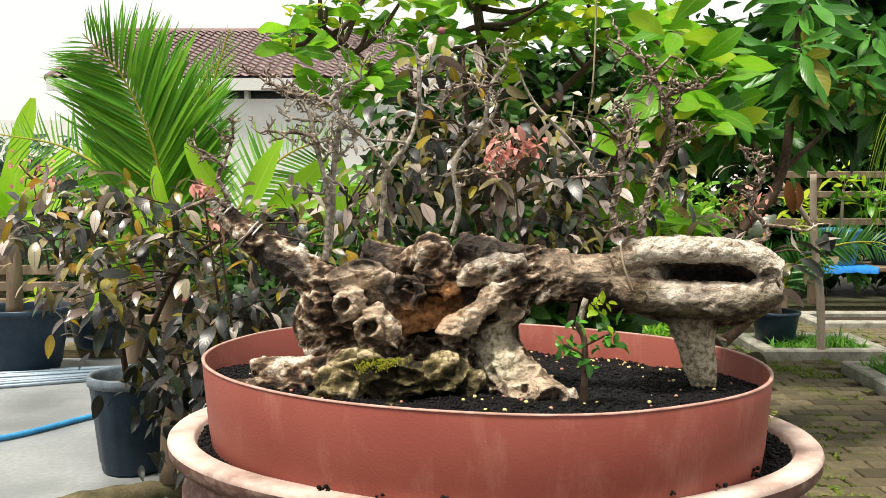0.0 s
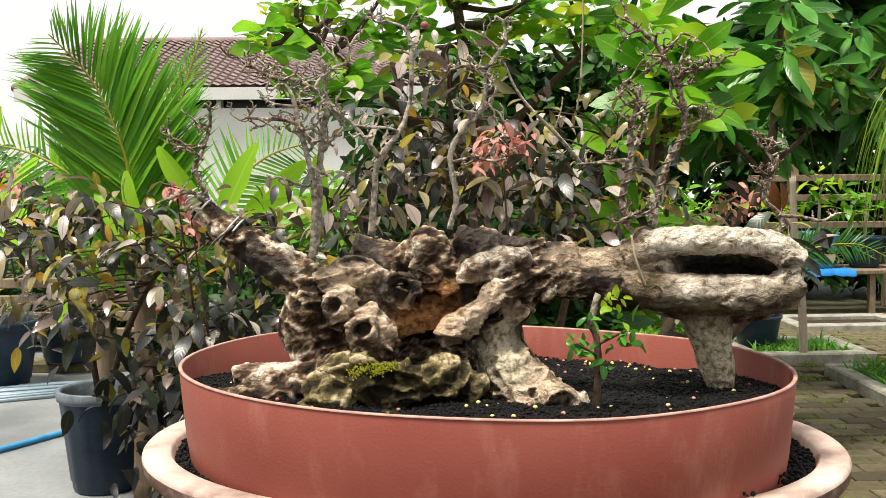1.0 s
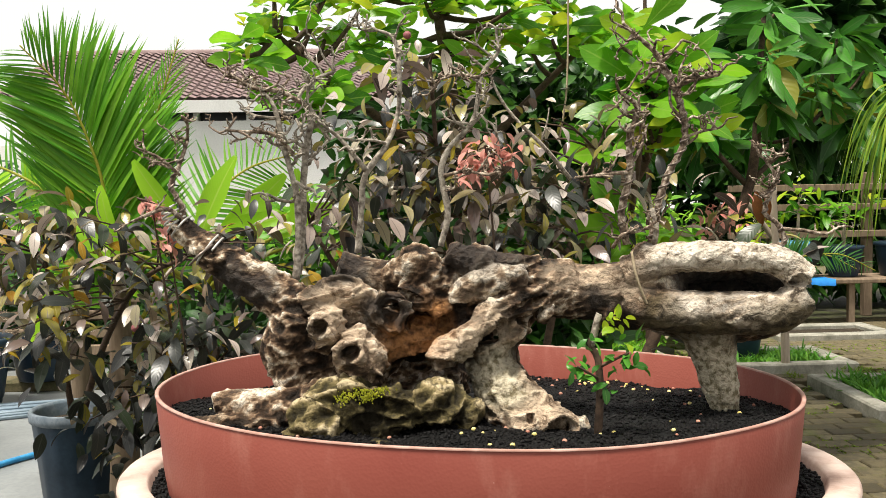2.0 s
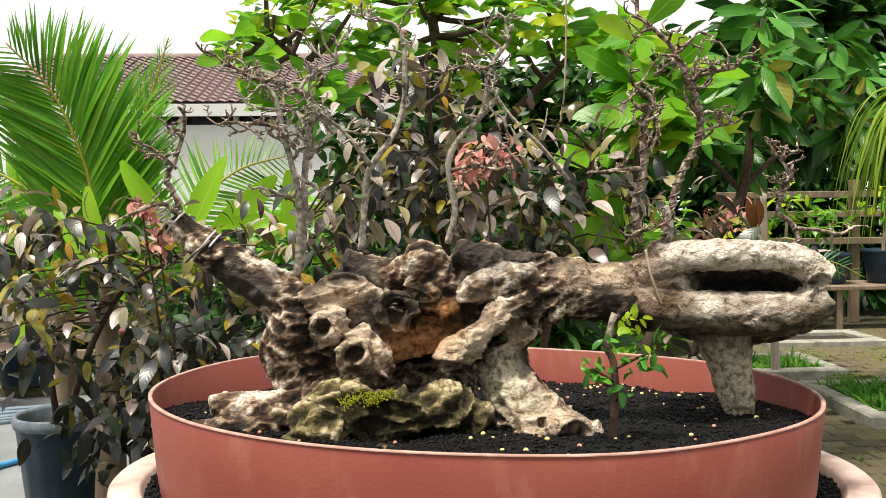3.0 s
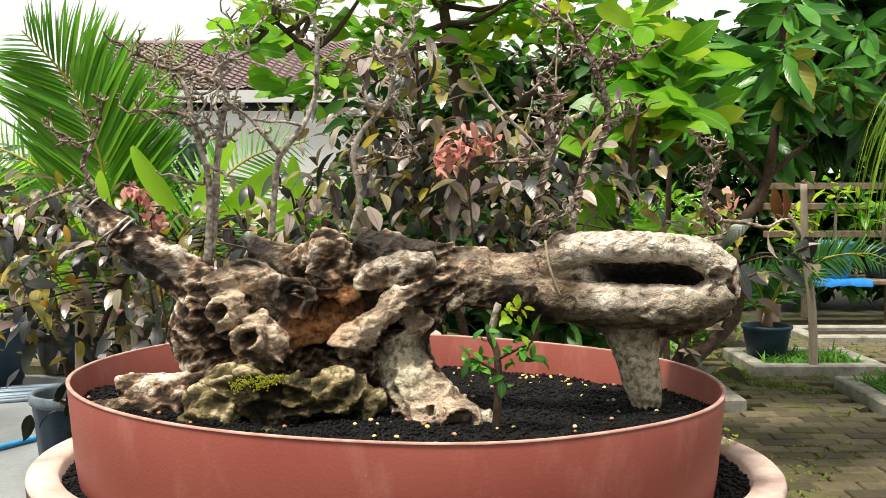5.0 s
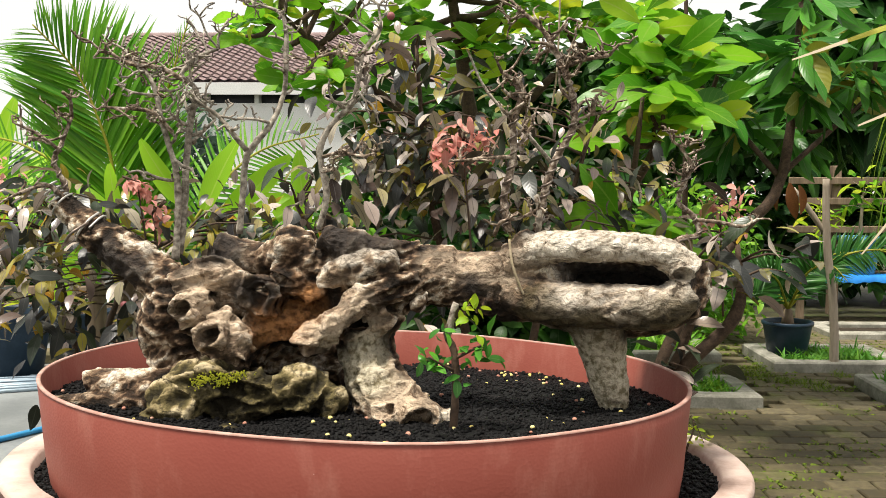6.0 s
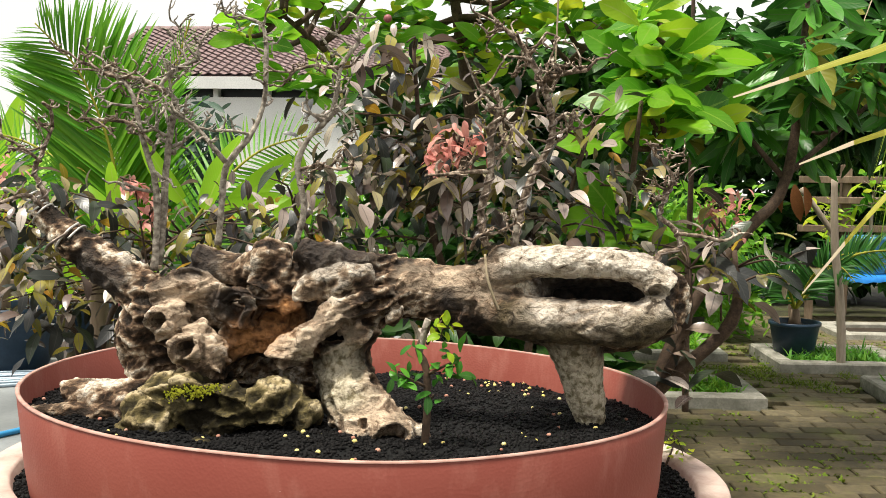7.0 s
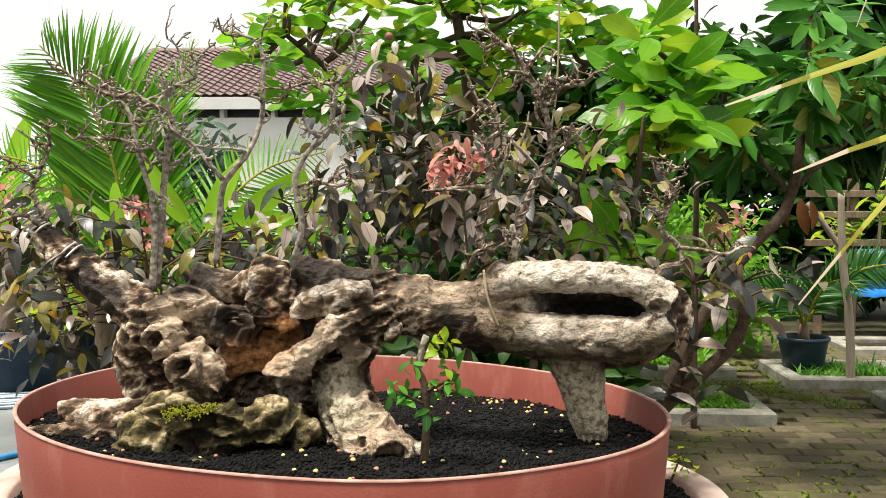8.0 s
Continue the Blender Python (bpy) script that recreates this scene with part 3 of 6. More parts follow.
planter(3.3, 4.4, 8.3, 9.0, 0, "pale concrete planter slab near the plant rack")
mrng = random.Random(88)
places = []
while len(places) < 15000:
    j = mrng.randrange(56)
    x = mrng.uniform(0.6, 4.3)
    y = 2.4 + (j + 0.5) * 0.122 + mrng.gauss(0, 0.012)
    if mrng.random() < 0.35:
        i = mrng.randrange(18)
        x = 0.45 + (i + 0.5) * 0.206 + (0.103 if j % 2 else 0) + mrng.gauss(0, 0.01)
        y = 2.4 + j * 0.122 + mrng.uniform(-0.06, 0.06)
    if noise.noise((x * 1.6, y * 1.6, 4)) + 0.35 * noise.noise((x * 7, y * 7, 5)) < 0.08:
        continue
    places.append(aim((x, y, 0.04), (mrng.gauss(0, 1), mrng.gauss(0, 1), mrng.uniform(0.3, 1.2)), mrng.uniform(-1, 1), mrng.uniform(0.6, 1.5)))
moss_blades = [blade(0.018 * k, 0.009, 0.7, 0.2, "oval", 3) for k in (0.8, 1, 1.3)]
thing("moss", joined("moss", places, moss_blades, L_MOSSY), "yellow-green moss and tiny weeds along the paving joints", "moss", kind="stuff")
turf("moss", 1.6, 3.4, 6.2, 7.0, 0.052, 2000, 0.034, "thick moss and weeds in front of the planters", 18, L_MOSSY, 0.1)

# ---- bonsai pot, red sheet ring, grit ----
POT_C, POT_A, POT_B, POT_R, RIM_Z = (0.072, 1.549), 0.529, 0.396, -0.135, 0.979
pot = thing("oval_pot", None, "large oval terracotta-brown cement bonsai pot with bleached rim", "plant pot", at=(POT_C[0], POT_C[1], 0.745))
prof = [(-0.052, RIM_Z - 0.035), (-0.044, RIM_Z - 0.005), (-0.04, RIM_Z), (-0.005, RIM_Z + 0.001), (-0.001, RIM_Z - 0.003), (0.0, RIM_Z - 0.007)]
V, F = oval(prof, 128, POT_C, POT_A, POT_B, POT_R)
part("rim", mesh("rim", V, F, POTRIM), pot, "bleached pinkish-cream flat rim")
prof = [(0.0, RIM_Z - 0.007), (-0.001, RIM_Z - 0.022), (-0.006, RIM_Z - 0.03), (-0.024, RIM_Z - 0.037), (-0.03, RIM_Z - 0.045), (-0.034, RIM_Z - 0.06), (-0.022, RIM_Z - 0.085), (-0.02, RIM_Z - 0.12), (-0.04, RIM_Z - 0.17), (-0.075, RIM_Z - 0.215), (-0.08, 0.745), (-0.12, 0.745), (-0.12, 0.78), (-0.06, 0.92), (-0.051, RIM_Z - 0.034)]
V, F = oval(prof, 128, POT_C, POT_A, POT_B, POT_R)
part("body", mesh("body", V, F, POT), pot)
V, F = box((POT_C[0] - 0.3, POT_C[1] - 0.22, 0.0), (POT_C[0] + 0.3, POT_C[1] + 0.22, 0.744), bevel=0.02)
thing("plinth", mesh("plinth", V, F, CONCRETE, False), "plain concrete plinth under the bonsai pot", "plinth")

BAND_C, BAND_A, BAND_B, BAND_R, BAND_Z = (0.053, 1.536), 0.461, 0.366, -0.34, 1.103
V, F = oval([(-0.018, 0.93), (-0.008, 1.0), (0.0, BAND_Z - 0.002), (-0.0015, BAND_Z), (-0.0035, BAND_Z), (-0.005, BAND_Z - 0.002), (-0.013, 1.0), (-0.023, 0.93)], 160, BAND_C, BAND_A, BAND_B, BAND_R, 0.004)
ring = thing("planter_ring", mesh("planter_ring", V, F, BAND), "red-brown embossed plastic sheet bent into an oval planting ring", "planting ring")
V, F = oval([(0.0008, BAND_Z - 0.0012), (0.0009, BAND_Z + 0.0006), (-0.002, BAND_Z + 0.0012), (-0.0046, BAND_Z + 0.0006), (-0.0046, BAND_Z - 0.0012)], 160, BAND_C, BAND_A, BAND_B, BAND_R, 0.004)
EDGE = simple("pale_cut_edge", (0.34, 0.17, 0.13), (0.5, 0.32, 0.27), 30, 0.6)
part("cut_edge", mesh("cut_edge", V, F, EDGE), ring, "pale worn cut edge of the sheet")


def soil_z(x, y):
    return 1.074 - 0.07 * (y - 1.4) + 0.008 * noise.noise((x * 9, y * 9, 0)) + 0.003 * noise.noise((x * 40, y * 40, 1))


def grit_bed(name, inner, outer, height, label, seed, count, c, a, b, rot, r0=0.0017, r1=0.0034):
    """A bed of grit: a bumpy sheet with loose grains lying on it."""
    rng = random.Random(seed)
    V, F = [], []
    rings, seg = 22, 110
    for i in range(rings + 1):
        s = inner + (outer - inner) * i / rings
        for k in range(seg):
            t = 2 * math.pi * k / seg
            x, y = a * s * math.cos(t), b * s * math.sin(t)
            x, y = c[0] + x * math.cos(rot) - y * math.sin(rot), c[1] + x * math.sin(rot) + y * math.cos(rot)
            V.append((x, y, height(x, y)))
    for i in range(rings):
        for k in range(seg):
            k2 = (k + 1) % seg
            F.append((i * seg + k, i * seg + k2, (i + 1) * seg + k2, (i + 1) * seg + k))
    bed = thing(name, mesh(name, V, F, GRIT), label, "soil", kind="stuff")
    V, F = [], []
    for _ in range(count):
        s, t = math.sqrt(rng.uniform(inner * inner, outer * outer)), rng.uniform(0, 6.283)
        x, y = a * s * math.cos(t), b * s * math.sin(t)
        x, y = c[0] + x * math.cos(rot) - y * math.sin(rot), c[1] + x * math.sin(rot) + y * math.cos(rot)
        r = rng.uniform(r0, r1)
        ball((x, y, height(x, y) + r * rng.uniform(0.1, 0.9)), (r * rng.uniform(0.7, 1.5), r * rng.uniform(0.7, 1.4), r * rng.uniform(0.5, 1)), V, F, 5, 4)
    g = part("grit", mesh("grit", V, F, GRAVEL, False), bed, "loose black volcanic grains")
    tagged(g, kind="stuff")
    return bed


grit_bed("potting_soil", 0.02, 0.985, soil_z, "black volcanic grit filling the planting ring", 11, 24000, BAND_C, BAND_A, BAND_B, BAND_R, 0.0012, 0.0027)
grit_bed("potting_soil", 0.82, 1.0, lambda x, y: 0.964 + 0.006 * noise.noise((x * 14, y * 14, 4)), "black grit between the pot rim and the ring", 12, 7000, POT_C, POT_A - 0.047, POT_B - 0.047, POT_R)

# grit washed up against the foot of the ring, and a weed on the pot
rng = random.Random(23)
for i in range(9):
    t = -1.9 + i * 0.24 + rng.gauss(0, 0.05)
    x, y = (BAND_A - 0.009) * math.cos(t), (BAND_B - 0.009) * math.sin(t)
    x, y = BAND_C[0] + x * math.cos(BAND_R) - y * math.sin(BAND_R), BAND_C[1] + x * math.sin(BAND_R) + y * math.cos(BAND_R)
    clump = thing("dirt_clump", None, "small clump of black grit stuck to the red sheet", "dirt", "dirt clumps on the ring", at=(x, y, 0.972))
    for k in range(7):
        r = rng.uniform(0.0015, 0.004)
        V, F = [], []
        ball((x + rng.gauss(0, 0.005), y - 0.002 + rng.gauss(0, 0.0015), 0.972 + rng.uniform(0, 0.018)), (r, r * 0.6, r), V, F, 6, 4)
        part("grain", mesh("grain", V, F, GRAVEL), clump)

# fertiliser pellets and brick chips on the grit
rng = random.Random(21)
for i in range(170):
    s, t = math.sqrt(rng.random()) * 0.93, rng.uniform(0, 6.283)
    x, y = BAND_C[0] + BAND_A * s * math.cos(t), BAND_C[1] + BAND_B * s * math.sin(t)
    if i < 30:
        x, y = rng.gauss(0.33, 0.05), rng.gauss(1.78, 0.03)
    elif i < 42:
        x, y = rng.gauss(0.085, 0.025), rng.gauss(1.33, 0.02)
    V, F = [], []
    r = rng.uniform(0.0018, 0.0034)
    ball((x, y, soil_z(x, y) + r * 0.8), (r, r * rng.uniform(0.8, 1.2), r * 0.85), V, F, 8, 5)
    yellow = rng.random() < 0.68
    thing("pellet" if yellow else "stone_chip", mesh("pellet", V, F, PELLET if yellow else CHIP), "small round yellow fertiliser pellet on black grit" if yellow else "small reddish brick chip on black grit", "pellet" if yellow else "stone chip", "pellets and chips on the grit")


# ---- the bonsai trunk ----
def remeshed(V, F, voxel):
    tmp = new("tmp", mesh("tmp", V, F, BARK))
    md = tmp.modifiers.new("r", "REMESH")
    md.mode = "VOXEL"
    md.voxel_size = voxel
    dg = bpy.context.evaluated_depsgraph_get()
    me = bpy.data.meshes.new_from_object(tmp.evaluated_get(dg))
    old = tmp.data
    bpy.data.objects.remove(tmp)
    bpy.data.meshes.remove(old)
    return me


def gnarl(me, coarse, fine, dents=(), smooth_n=2, seed=0.0, ridge=0.0, calm_right=1.0):
    """Worn wood: hollows pressed in, swellings, twisted grain and small pits."""
    nv = len(me.vertices)
    co = np.empty(nv * 3)
    me.vertices.foreach_get("co", co)
    co = co.reshape(-1, 3)
    ed = np.empty(len(me.edges) * 2, dtype=np.int64)
    me.edges.foreach_get("vertices", ed)
    ed = ed.reshape(-1, 2)
    deg = np.bincount(ed.ravel(), minlength=nv)[:, None]
    for _ in range(smooth_n):
        acc = np.zeros_like(co)
        np.add.at(acc, ed[:, 0], co[ed[:, 1]])
        np.add.at(acc, ed[:, 1], co[ed[:, 0]])
        co = 0.45 * co + 0.55 * acc / deg
    me.vertices.foreach_set("co", co.ravel())
    me.update()
    no = np.empty(nv * 3)
    me.vertices.foreach_get("normal", no)
    no = no.reshape(-1, 3)
    for (cx, cy, cz), rx, rz, depth, turn in dents:
        dx, dz = co[:, 0] - cx, co[:, 2] - cz
        u = (dx * math.cos(turn) + dz * math.sin(turn)) / rx
        w = (-dx * math.sin(turn) + dz * math.cos(turn)) / rz
        q = np.sqrt(u * u + w * w)
        amt = np.clip((1.12 - q) / 0.35, 0, 1)
        lip = np.exp(-((q - 1.2) / 0.18) ** 2)
        face = np.clip(-no[:, 1] + 0.55, 0, 1) * (co[:, 1] < cy + 0.05)
        co[:, 1] += depth * amt * face
        co[:] -= no * 0 - (no * (0.004 * lip * face)[:, None])
    rel = np.zeros(nv)
    for i in range(nv):
        p = co[i]
        lump = noise.fractal((p[0] * 13 + seed, p[1] * 13, p[2] * 13), 1.0, 2.0, 2)
        bend = 0.5 * noise.noise((p[0] * 6, p[1] * 6, p[2] * 6 + seed))
        q = (p[0] * 20 + bend * 6 + seed, p[1] * 36, p[2] * 42 - p[0] * 12 + bend * 9)
        crest = 1 - min(abs(noise.noise(q)) * 2.6, 1.0)
        q2 = (p[0] * 62 + seed, p[1] * 85, p[2] * 100 - p[0] * 24)
        crest2 = 1 - min(abs(noise.fractal(q2, 0.8, 2.0, 2)) * 2.2, 1.0)
        pit = noise.fractal((p[0] * 95, p[1] * 95, p[2] * 95 + seed), 0.8, 2.0, 2)
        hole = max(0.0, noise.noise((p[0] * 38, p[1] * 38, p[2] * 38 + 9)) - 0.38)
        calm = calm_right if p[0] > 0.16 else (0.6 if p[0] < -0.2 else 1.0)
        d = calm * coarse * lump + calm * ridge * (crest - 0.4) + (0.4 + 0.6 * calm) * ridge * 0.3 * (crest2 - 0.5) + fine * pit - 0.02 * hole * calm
        # drives the colour: fissures and pits are darkened like shaded crevices
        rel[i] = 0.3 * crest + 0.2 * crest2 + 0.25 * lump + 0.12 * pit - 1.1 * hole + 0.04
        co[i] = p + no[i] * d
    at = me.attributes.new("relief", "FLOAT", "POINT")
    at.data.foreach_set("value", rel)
    me.vertices.foreach_set("co", co.ravel())
    me.polygons.foreach_set("use_smooth", [True] * len(me.polygons))
    me.materials.clear()
    me.materials.append(BARK)
    me.update()
    return me


TRUNK_FORMS = [
    [(-0.345, 1.480, 1.344, 0.0165), (-0.321, 1.480, 1.323, 0.0185), (-0.295, 1.475, 1.301, 0.0240), (-0.251, 1.470, 1.272, 0.0280), (-0.202, 1.460, 1.240, 0.0310), (-0.161, 1.450, 1.215, 0.0340)],
    [(-0.166, 1.440, 1.220, 0.0340), (-0.190, 1.450, 1.186, 0.0370), (-0.203, 1.460, 1.159, 0.0290), (-0.171, 1.460, 1.128, 0.0290), (-0.150, 1.460, 1.095, 0.0330)],
    [(-0.164, 1.430, 1.228, 0.0270), (-0.128, 1.425, 1.246, 0.0212), (-0.095, 1.420, 1.244, 0.0169), (-0.074, 1.420, 1.228, 0.0155)],
    [(-0.152, 1.400, 1.203, 0.0277), (-0.129, 1.405, 1.195, 0.0251)],
    [(-0.123, 1.455, 1.281, 0.0209), (-0.096, 1.455, 1.272, 0.0217), (-0.059, 1.450, 1.267, 0.0216), (-0.019, 1.440, 1.277, 0.0257), (0.010, 1.440, 1.281, 0.0243)],
    [(0.021, 1.425, 1.297, 0.0155), (0.049, 1.420, 1.290, 0.0211), (0.085, 1.425, 1.282, 0.0177), (0.120, 1.430, 1.286, 0.0107), (0.147, 1.440, 1.288, 0.0050)],
    [(-0.009, 1.450, 1.264, 0.0289), (0.034, 1.450, 1.250, 0.0347), (0.085, 1.450, 1.246, 0.0376), (0.143, 1.450, 1.249, 0.0380), (0.193, 1.450, 1.248, 0.0380)],
    [(-0.053, 1.420, 1.228, 0.0310), (-0.058, 1.425, 1.203, 0.0255)],
    [(-0.043, 1.430, 1.248, 0.0213), (-0.008, 1.430, 1.234, 0.0213), (0.020, 1.440, 1.225, 0.0215)],
    [(0.119, 1.400, 1.267, 0.0139), (0.077, 1.395, 1.262, 0.0166), (0.043, 1.395, 1.252, 0.0152), (0.022, 1.400, 1.242, 0.0097)],
    [(0.150, 1.405, 1.244, 0.0154), (0.112, 1.395, 1.236, 0.0194), (0.077, 1.390, 1.220, 0.0207), (0.049, 1.385, 1.197, 0.0206), (0.022, 1.385, 1.175, 0.0206), (0.001, 1.390, 1.169, 0.0152)],
    [(0.143, 1.405, 1.218, 0.0182), (0.155, 1.405, 1.213, 0.0140)],
    [(0.112, 1.410, 1.210, 0.0239), (0.091, 1.420, 1.191, 0.0283)],
    [(-0.072, 1.430, 1.202, 0.0242), (-0.045, 1.440, 1.178, 0.0259), (-0.010, 1.455, 1.180, 0.0291), (0.019, 1.450, 1.195, 0.0261)],
    [(0.077, 1.430, 1.179, 0.0371), (0.080, 1.425, 1.144, 0.0360), (0.094, 1.405, 1.112, 0.0390), (0.117, 1.380, 1.086, 0.0410), (0.143, 1.360, 1.066, 0.0370)],
    [(0.131, 1.370, 1.095, 0.0273), (0.167, 1.360, 1.073, 0.0244)],
    [(-0.089, 1.510, 1.117, 0.0347), (-0.014, 1.530, 1.111, 0.0381), (0.047, 1.510, 1.112, 0.0348)],
    [(0.127, 1.450, 1.250, 0.0397), (0.187, 1.450, 1.241, 0.0414), (0.248, 1.450, 1.241, 0.0431), (0.291, 1.450, 1.243, 0.0466), (0.324, 1.480, 1.238, 0.0458)],
    [(0.266, 1.430, 1.264, 0.0289), (0.304, 1.410, 1.285, 0.0243), (0.355, 1.395, 1.289, 0.0224), (0.410, 1.385, 1.289, 0.0214), (0.454, 1.380, 1.281, 0.0222), (0.484, 1.380, 1.257, 0.0246)],
    [(0.266, 1.430, 1.230, 0.0323), (0.301, 1.410, 1.219, 0.0319), (0.341, 1.400, 1.215, 0.0317), (0.397, 1.390, 1.214, 0.0323), (0.452, 1.380, 1.216, 0.0304), (0.484, 1.380, 1.237, 0.0263)],
    [(0.313, 1.510, 1.237, 0.0503), (0.408, 1.530, 1.233, 0.0583), (0.472, 1.530, 1.230, 0.0564), (0.510, 1.480, 1.231, 0.0458)],
    [(0.293, 1.460, 1.267, 0.0295), (0.371, 1.460, 1.275, 0.0295), (0.441, 1.460, 1.275, 0.0295), (0.496, 1.440, 1.253, 0.0291)],
    [(0.294, 1.460, 1.225, 0.0365), (0.347, 1.460, 1.203, 0.0365), (0.443, 1.460, 1.198, 0.0365), (0.501, 1.440, 1.223, 0.0326)],
    [(0.372, 1.440, 1.210, 0.0480), (0.384, 1.450, 1.169, 0.0397), (0.391, 1.450, 1.134, 0.0319), (0.399, 1.450, 1.098, 0.0276), (0.410, 1.450, 1.058, 0.0164)],
    [(0.298, 1.440, 1.218, 0.0343), (0.264, 1.440, 1.205, 0.0206), (0.228, 1.430, 1.220, 0.0255)],
    [(0.181, 1.360, 1.088, 0.0113), (0.190, 1.360, 1.063, 0.0146), (0.193, 1.360, 1.042, 0.0146)],
    [(-0.142, 1.440, 1.113, 0.0291), (-0.184, 1.430, 1.102, 0.0238), (-0.226, 1.420, 1.100, 0.0220), (-0.273, 1.420, 1.107, 0.0169), (-0.289, 1.420, 1.107, 0.0127)],
    [(-0.191, 1.410, 1.089, 0.0151), (-0.240, 1.400, 1.083, 0.0133), (-0.291, 1.400, 1.086, 0.0108), (-0.323, 1.400, 1.089, 0.0067)],
]
KNOBS = [(-0.095, 1.392, 1.164, 0.0340), (-0.099, 1.390, 1.189, 0.0207), (-0.137, 1.395, 1.212, 0.0248), (-0.094, 1.400, 1.145, 0.0300), (-0.019, 1.435, 1.285, 0.0256), (0.013, 1.385, 1.166, 0.0220), (-0.187, 1.450, 1.139, 0.0289), (-0.065, 1.420, 1.175, 0.0200), (0.285, 1.420, 1.289, 0.0200), (0.150, 1.345, 1.080, 0.0230), (-0.150, 1.455, 1.180, 0.0480), (-0.115, 1.460, 1.140, 0.0450), (-0.100, 1.455, 1.215, 0.0440), (-0.030, 1.475, 1.220, 0.0460), (0.050, 1.460, 1.212, 0.0460), (-0.155, 1.450, 1.110, 0.0360), (0.110, 1.445, 1.222, 0.0360), (-0.072, 1.440, 1.160, 0.0340)]
# hollows: place, half width, half height, depth, tilt
DENTS = [
    ((0.471, 1.340, 1.257), 0.010, 0.008, 0.02, 0.0),
    ((-0.145, 1.360, 1.210), 0.0107, 0.0094, 0.024, 0.0),
    ((-0.107, 1.350, 1.179), 0.0130, 0.0105, 0.024, 0.3),
    ((-0.080, 1.350, 1.144), 0.008, 0.008, 0.012, 0.0),
    ((-0.055, 1.370, 1.227), 0.0150, 0.0190, 0.024, 0.3),
    ((-0.021, 1.370, 1.212), 0.0200, 0.0120, 0.030, 0.2),
    ((0.117, 1.370, 1.231), 0.0312, 0.0054, 0.016, 0.35),
    ((-0.039, 1.380, 1.246), 0.0273, 0.0061, 0.016, -0.3),
    ((0.057, 1.360, 1.234), 0.0295, 0.0047, 0.016, 0.45),
    ((-0.117, 1.380, 1.260), 0.0204, 0.0054, 0.010, -0.1),
    ((0.153, 1.320, 1.082), 0.018, 0.013, 0.026, 0.2),
    ((0.118, 1.320, 1.092), 0.005, 0.007, 0.014, 0.0),
    ((-0.015, 1.400, 1.142), 0.052, 0.022, 0.1, 0.1),
    ((0.070, 1.370, 1.196), 0.03, 0.005, 0.014, 0.8),
]
# swollen lips grown round the knot holes
BURL_RINGS = [(-0.145, 1.374, 1.210, 0.0135, 0.0062), (-0.107, 1.362, 1.179, 0.0165, 0.0070), (0.153, 1.332, 1.082, 0.0200, 0.0065), (-0.055, 1.396, 1.227, 0.0200, 0.0065)]
V, F = [], []
strand_rng = random.Random(77)
for limb in TRUNK_FORMS:
    tube([(x, y, z, r * (1.0 if limb[0][0] < 0.12 else 0.9)) for x, y, z, r in limb], 14, 0.012, V, F)
    # sinews that run and twist along each limb
    S = spline(limb, 0.02)
    T = np.gradient(S[:, :3], axis=0)
    for k in range(4 if limb[0][0] < 0.12 else 0):
        thick = 0.6
        th0, tw = strand_rng.uniform(0, 6.283), strand_rng.uniform(-1.6, 1.6)
        i0, i1 = strand_rng.randint(0, max(0, len(S) // 3)), strand_rng.randint(2 * len(S) // 3, len(S))
        path = []
        for i in range(i0, i1):
            t = T[i] / (np.linalg.norm(T[i]) + 1e-9)
            u = np.cross(t, (0.3, 0.9, 0.2))
            u /= np.linalg.norm(u) + 1e-9
            w = np.cross(t, u)
            f = (i - i0) / max(1, i1 - i0 - 1)
            a = th0 + tw * f + 0.5 * math.sin(i * 0.9 + k)
            R = S[i, 3]
            swell = 0.06 + thick * (0.12 + 0.16 * math.sin(math.pi * f) + 0.07 * math.sin(i * 1.7 + k * 2))
            path.append((*(S[i, :3] + R * (0.84 - 0.1 * (1 - thick)) * (math.cos(a) * u + math.sin(a) * w)), R * swell))
        if len(path) > 3:
            tube(path, 8, 0.01, V, F)
for x, y, z, r in KNOBS:
    ball((x, y, z), (r, r * 0.9, r), V, F, 14, 9)
for x, y, z, R, r in BURL_RINGS:
    tube([(x + R * math.cos(a * 0.5236), y + 0.004 * math.sin(a), z + 0.85 * R * math.sin(a * 0.5236), r * (1 + 0.25 * math.sin(a * 1.9))) for a in range(13)], 8, 0.006, V, F)
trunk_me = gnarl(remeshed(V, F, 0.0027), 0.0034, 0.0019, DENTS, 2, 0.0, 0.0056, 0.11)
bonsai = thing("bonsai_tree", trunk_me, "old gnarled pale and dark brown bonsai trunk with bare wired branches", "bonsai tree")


def coil(axis, turns, wire_r, material, label):
    """Wire wound in a helix round a limb."""
    S = spline(axis, 0.004)
    T = np.gradient(S[:, :3], axis=0)
    path = []
    for i in range(len(S) * 4 - 3):
        k, f = divmod(i, 4)
        k2 = min(k + 1, len(S) - 1)
        p = S[k] * (1 - f / 4) + S[k2] * f / 4
        t = T[k] / (np.linalg.norm(T[k]) + 1e-9)
        u = np.cross(t, (0.0, 1.0, 0.1))
        u /= np.linalg.norm(u)
        w = np.cross(t, u)
        a = 6.283 * turns * i / (len(S) * 4 - 4)
        path.append((*(p[:3] + p[3] * (math.cos(a) * u + math.sin(a) * w)), wire_r))
    V, F = tube(path, 7, 0.004)
    part("wire", mesh("wire", V, F, material), bonsai, label)


